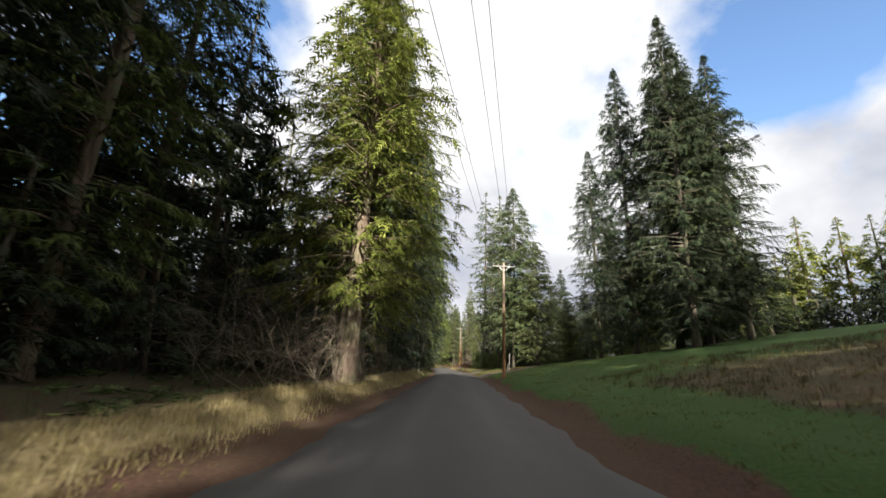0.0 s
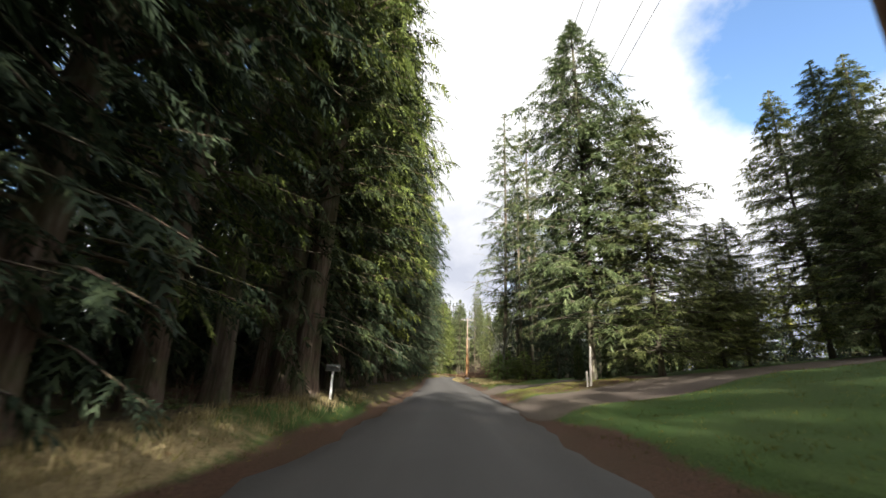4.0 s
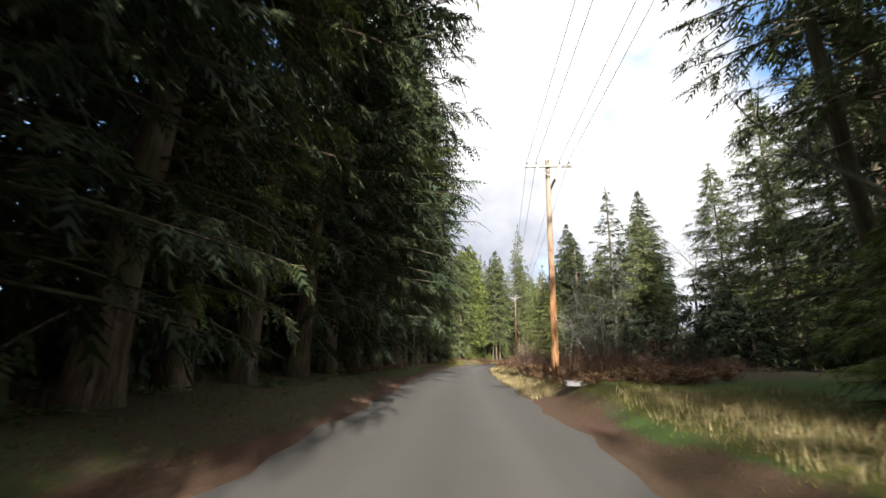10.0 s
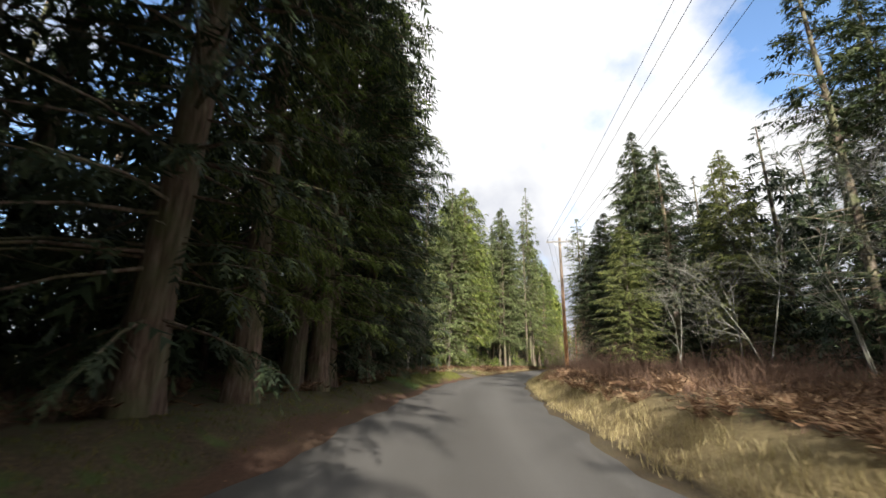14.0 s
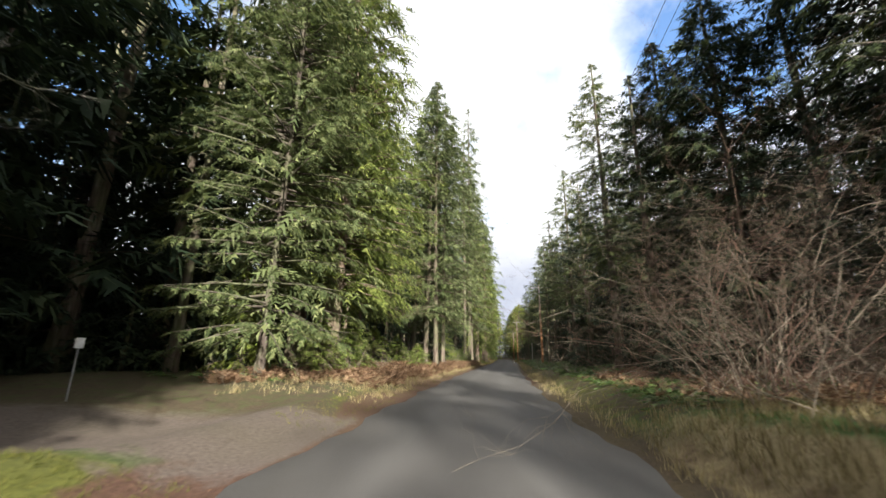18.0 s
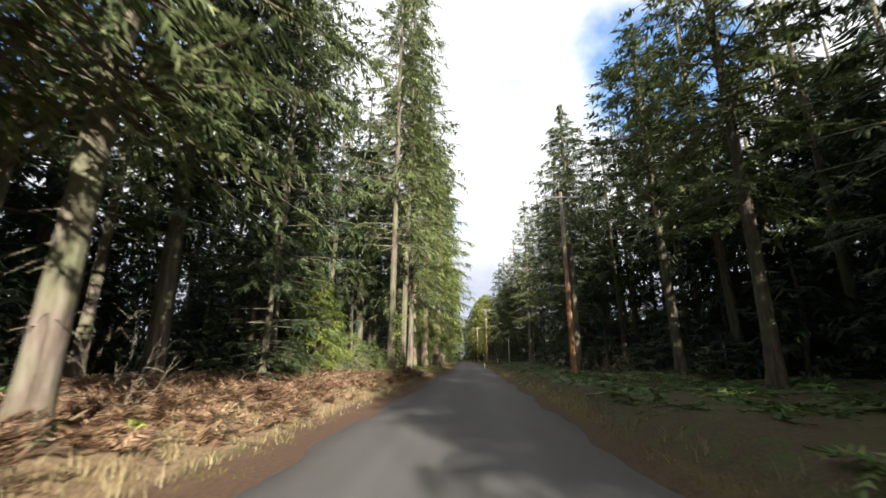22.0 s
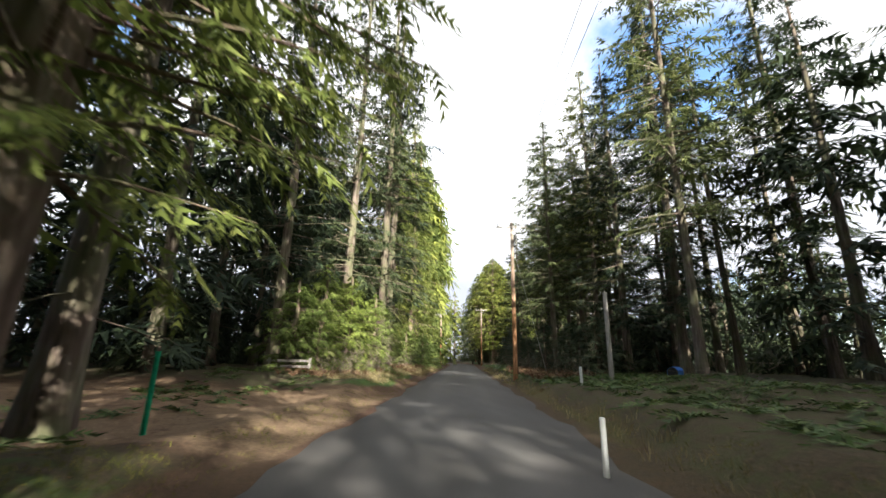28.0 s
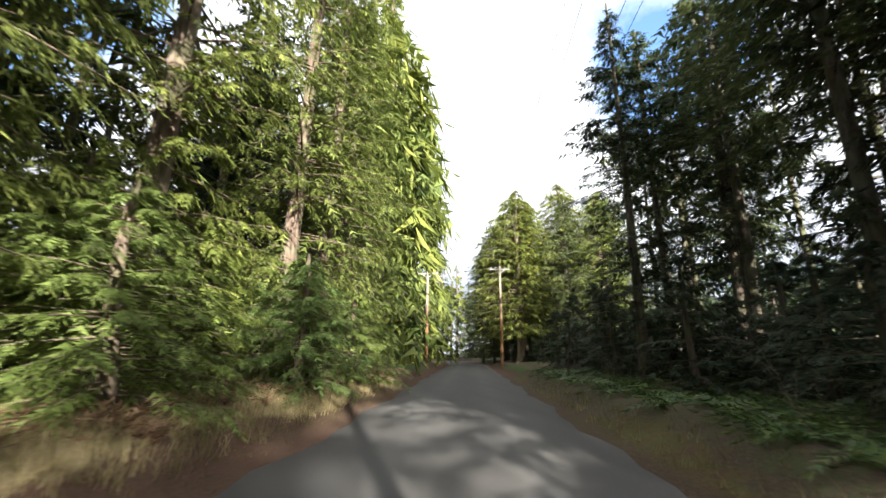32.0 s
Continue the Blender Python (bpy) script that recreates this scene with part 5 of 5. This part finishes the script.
# ---- leafless shrubs and saplings ----
def shrubs():
    def scatter(kind, mesh, places, label, category, group):
        for i, (x, y, s, rz) in enumerate(places):
            m = at(x, y, rz, s, sink=0.05)
            if isinstance(mesh, bpy.types.Object):
                o = copy_thing(mesh, m) if i else mesh
            else:
                o = new(kind, mesh)
            o.matrix_basis = m
            tagged(o, label, category, group)

    rng = np.random.default_rng(41)
    brush = [twiggy("leafless_shrub", 2.2, 6, TWIG_RED, 50 + k, 7, 3, 0.013, 0.55, 4) for k in range(3)]
    spots = []
    for k in range(60):
        y = rng.uniform(121, 188)
        l = rng.uniform(7.0, 17)
        spots.append((float(xc(y)) + l, y, rng.uniform(0.45, 1.45), rng.uniform(0, 360)))
    for k in range(3):
        scatter("leafless_shrub", brush[k], spots[k::3], "leafless reddish-brown shrub in a thicket", "shrub", "brown thicket")
    big = twiggy("leafless_bush", 4.4, 5, TWIG_RED, 60, 22, 5, 0.008, 0.35, 4, True, 0.36)
    scatter("leafless_bush", big, [(17.6, 187.4, 1.45, 0), (20.2, 190.2, 1.3, 80), (25.0, 206.5, 0.8, 140)], "large leafless reddish bush beside the road", "bush", "red-brown bushes")
    pale = twiggy("leafless_bush", 3.6, 5, TWIG, 61, 24, 5, 0.009, 0.4, 4, True, 0.36)
    scatter("leafless_bush", pale, [(17.2, 186.2, 1.35, 30), (18.6, 188.4, 1.2, 200)], "large leafless pale tan bush in dry grass", "bush", "red-brown bushes")
    saps = [twiggy("bare_alder", 11, 1.2, BARK_ALDER, 70 + k, 2, 4, 0.07, 0.93, 6, True) for k in range(3)]
    for k in range(3):
        pl = [(22 + 3.1 * k, 150 + 4 * k, 1.0, 30), (26 + 2 * k, 168 + 5 * k, 0.95, 80), (24.6 + k * 4, 176 + 3 * k, 0.8, 150), (19 + 2 * k, 140 + 9 * k, 0.75, 200), (32 + 3 * k, 142 + 6 * k, 1.1, 250)]
        scatter("bare_alder", saps[k], pl, "slender leafless alder with pale bark", "tree", "leafless alders")
    birch = [(16.8, 110.4, 1.7, 20), (13.2, 99.4, 1.7, 100)]
    tall = twiggy("bare_alder", 11, 0.6, BARK_ALDER, 77, 1, 3, 0.13, 0.98, 7, True)
    scatter("bare_alder", tall, birch, "tall leafless alder with white bark between the firs", "tree", "leafless alders")
    dead = twiggy("dead_tangle", 4.2, 5, TWIG, 80, 14, 5, 0.017, 0.3, 4, True, 0.32)
    scatter("dead_tangle", dead, [(-5.0, 17.4, 1.4, 60), (-6.4, 16.0, 1.2, 160), (-4.6, 19.4, 1.0, 220), (20.8, 247.2, 0.8, 10), (33.0, 280.5, 0.7, 70), (42.4, 303.4, 0.8, 200)], "tangle of arching dead grey branches", "dead branches", "dead tangles")
    pale = twiggy("dead_tree", 9, 3, BARK_ALDER, 82, 3, 4, 0.06, 0.75, 6, True)
    scatter("dead_tree", pale, [(1.0, 186.0, 1.0, 0), (-0.6, 183.6, 0.9, 120)], "leafless tree with silvery spreading branches", "dead tree", "silvery dead trees")
    under = [twiggy("leafless_shrub", 1.8, 5, TWIG, 90 + k, 7, 3, 0.011, 0.5, 4) for k in range(2)]
    spots = []
    for k in range(56):
        y = rng.uniform(196, 340)
        side = rng.choice([-1, 1])
        l = side * rng.uniform(6.0, 9.5)
        if not (281 < y < 296 and side < 0):
            spots.append((float(xc(y)) + l, y, rng.uniform(0.5, 1.1), rng.uniform(0, 360)))
    for k in range(16):
        y = rng.uniform(240, 264)
        spots.append((float(xc(y)) - rng.uniform(6.4, 10), y, rng.uniform(0.8, 1.3), rng.uniform(0, 360)))
    for k in range(26):
        y = rng.uniform(296, 318)
        l = -rng.uniform(5.0, 8.5) if k % 2 else rng.uniform(6.6, 10.5)
        spots.append((float(xc(y)) + l, y, rng.uniform(0.6, 1.1), rng.uniform(0, 360)))
    for k in range(2):
        scatter("leafless_shrub", under[k], spots[k::2], "leafless grey-brown shrub on the forest edge", "shrub", "forest edge shrubs")


shrubs()


# ---- grass, ferns, brush and litter, uncountable ----
def spread(rng, n, ya, yb, la, lb):
    y = rng.uniform(ya, yb, n)
    x = xc(y) + rng.uniform(la, lb, n)
    return np.stack([x, y, height(x, y)], -1)


def blades(p, h, w, rng, bend=0.35, simple=False):
    n = len(p)
    a = rng.uniform(0, 6.28, n)
    side = np.stack([np.cos(a), np.sin(a), 0 * a], -1) * w
    lean = rng.normal(0, bend, (n, 3)) * h[:, None]
    lean[:, 2] = 0
    mid = p + lean * 0.35 + np.array([0, 0, 1.0]) * (h * 0.6)[:, None]
    tip = p + lean + np.array([0, 0, 1.0]) * h[:, None]
    if simple:
        return np.stack([p - side, p + side, tip], 1).reshape(-1, 3), np.arange(3 * n).reshape(-1, 3)
    v = np.stack([p - side, p + side, mid + side * 0.6, mid - side * 0.6, tip], 1)
    t = np.array([(0, 1, 2), (0, 2, 3), (3, 2, 4)])[None] + (np.arange(n) * 5)[:, None, None]
    return v.reshape(-1, 3), t.reshape(-1, 3)


def grass_patch(name, label, mat, regions, h, w, seed, category="grass", bend=0.35, per=7, tuft=0.09):
    rng = np.random.default_rng(seed)
    vs, ts, base = [], [], 0
    for n, ya, yb, la, lb in regions:
        c = np.repeat(spread(rng, n // per, ya, yb, la, lb), per, 0)
        c[:, :2] += rng.normal(0, tuft, (len(c), 2))
        c[:, 2] = height(c[:, 0], c[:, 1]) - 0.02
        patch = 0.72 + 0.62 * np.sin(c[:, 0] * 0.9 + 2 * np.sin(c[:, 1] * 0.4)) * np.sin(c[:, 1] * 0.7) if h > 0.5 else 1.0
        hh = h * patch * rng.uniform(0.45, 1.3, len(c)) * np.repeat(rng.uniform(0.6, 1.2, len(c) // per), per)
        v, t = blades(c, hh, w, rng, bend, h < 0.2)
        vs.append(v)
        ts.append(t + base)
        base += len(v)
    tagged(new(name, tri_mesh(name, np.concatenate(vs), np.concatenate(ts), mat)), label, category, kind="stuff")


grass_patch("dry_grass", "dry yellow grass along the road edge", GRASS_DRY, [(2200, 194, 202, -8.5, -3.8), (22000, -4, 45, -5.9, -4.0), (3000, 45, 62, -5.8, -4.2), (15000, 90, 113, 4.6, 9.5), (15000, 118, 186, 3.3, 4.6), (9000, 166, 189, 4.2, 7.0), (1500, 186, 216, 3.4, 4.2), (5500, 196, 262, -4.9, -3.8), (22000, 311, 338, -7.2, -3.9), (7000, 296, 311, -7.0, -4.4), (4000, 205, 335, 3.5, 4.4)], 0.27, 0.007, 101)
grass_patch("verge_grass", "short green grass on the verge", GRASS_GREEN, [(34000, -4, 186, -5.6, -3.7), (30000, 4, 57, 3.9, 16), (14000, 66, 76, 3.8, 12), (18000, 84, 122, 3.9, 10), (10000, 166, 186, -7, -3.6), (14000, 262, 282, -8, -3.6), (9000, 186, 335, 3.5, 4.8), (4500, 184, 204, 3.6, 7.0), (17000, 190, 340, -4.9, -3.4)], 0.10, 0.008, 102, bend=0.5)
grass_patch("rough_grass", "rough olive-brown unmown grass on the slope", GRASS_ROUGH, [(16000, 2, 24, 7.5, 26)], 0.28, 0.008, 104)
grass_patch("thicket_stalks", "thicket of dead reddish-brown stalks", TWIG_RED, [(40000, 119, 183, 5.0, 15), (8000, -4, 186, -9, -6), (2500, 183, 198, 6.5, 12)], 0.9, 0.007, 103, "thicket", 0.35, 9, 0.2)


def ferns(name, label, mat, regions, length, seed, category="ferns", rise=0.6, per=9, leaflets=4, slim=0.2):
    rng = np.random.default_rng(seed)
    vs, ts, base = [], [], 0
    for n, ya, yb, la, lb in regions:
        c = np.repeat(spread(rng, n, ya, yb, la, lb), per, 0)
        a = rng.uniform(0, 6.28, len(c))
        d = unit(np.stack([np.cos(a), np.sin(a), rise * rng.uniform(0.5, 1.6, len(c))], -1))
        l = length * rng.uniform(0.5, 1.3, len(c))
        v, t = fronds(c, d, l, l * slim, np.full(len(c), 0.55), rng, leaflets)
        vs.append(v)
        ts.append(t + base)
        base += len(v)
    tagged(new(name, tri_mesh(name, np.concatenate(vs), np.concatenate(ts), mat)), label, category, kind="stuff")


ferns("dead_bracken", "flattened brown bracken and fallen leaves on the bank", FERN_BROWN, [(1100, 196, 243, -10.5, -4.2), (60, 243, 253, -5.6, -4.2), (90, 186, 202, 5.5, 12), (160, 120, 186, -8.5, -5.2), (900, 115, 170, 4.5, 11), (130, 170, 188, 6.8, 11), (220, 311, 338, -9, -4.6), (150, 297, 312, -10, -5.6), (200, 297, 314, 4.8, 10)], 0.85, 111, "dead bracken", 1.35, 9, 9, 0.15)
ferns("undergrowth", "low green ferns and salal under the trees", LEAF_SALAL, [(420, 196, 340, -12, -6.5), (1150, 203, 340, 5.0, 13), (420, 0, 184, -13, -6.3), (240, 296, 340, 4.8, 8), (70, 120, 190, 9, 18), (230, 187, 206, 5.0, 13)], 0.80, 112, "undergrowth", 0.6, 9, 6, 0.17)
ferns("fallen_leaves", "fallen brown leaves scattered on the verge", FERN_BROWN, [(3200, 202, 264, -10, -3.6), (600, 262, 340, -7, -3.3), (300, 205, 340, 3.2, 6), (900, 4, 186, -6.5, -3.1)], 0.09, 113, "fallen leaves", 0.1, 6)

ferns("ivy_carpet", "bright green ivy and salal spreading below the fir trunks", IVY, [(420, 243.5, 250.5, -8.6, -5.4), (90, 236, 243, -9.5, -7.0), (80, 220.5, 231, -8.6, -5.6)], 0.46, 114, "ivy", 0.7, 8, 4, 0.3)


# ---- ivy on the thick trunk ----
def ivy():
    rng = np.random.default_rng(121)
    n = 700
    z, a = rng.uniform(0.2, 4.6, n) ** 1.0, rng.uniform(0, 6.28, n)
    r = 0.40 + 0.22 * np.exp(-z / 0.7) + rng.uniform(0, 0.14, n)
    p = np.stack([r * np.cos(a), r * np.sin(a), z], -1)
    d = unit(np.stack([np.cos(a), np.sin(a), rng.normal(-0.3, 0.5, n)], -1))
    l = rng.uniform(0.12, 0.24, n)
    ob = new("ivy", tri_mesh("ivy", *fronds(p, d, l, l * 0.55, np.full(n, 0.4), rng, 3), IVY))
    ob.matrix_basis = at(25.3, 251.6)
    tagged(ob, "yellow-green ivy climbing round a fir trunk", "ivy", kind="stuff")


ivy()
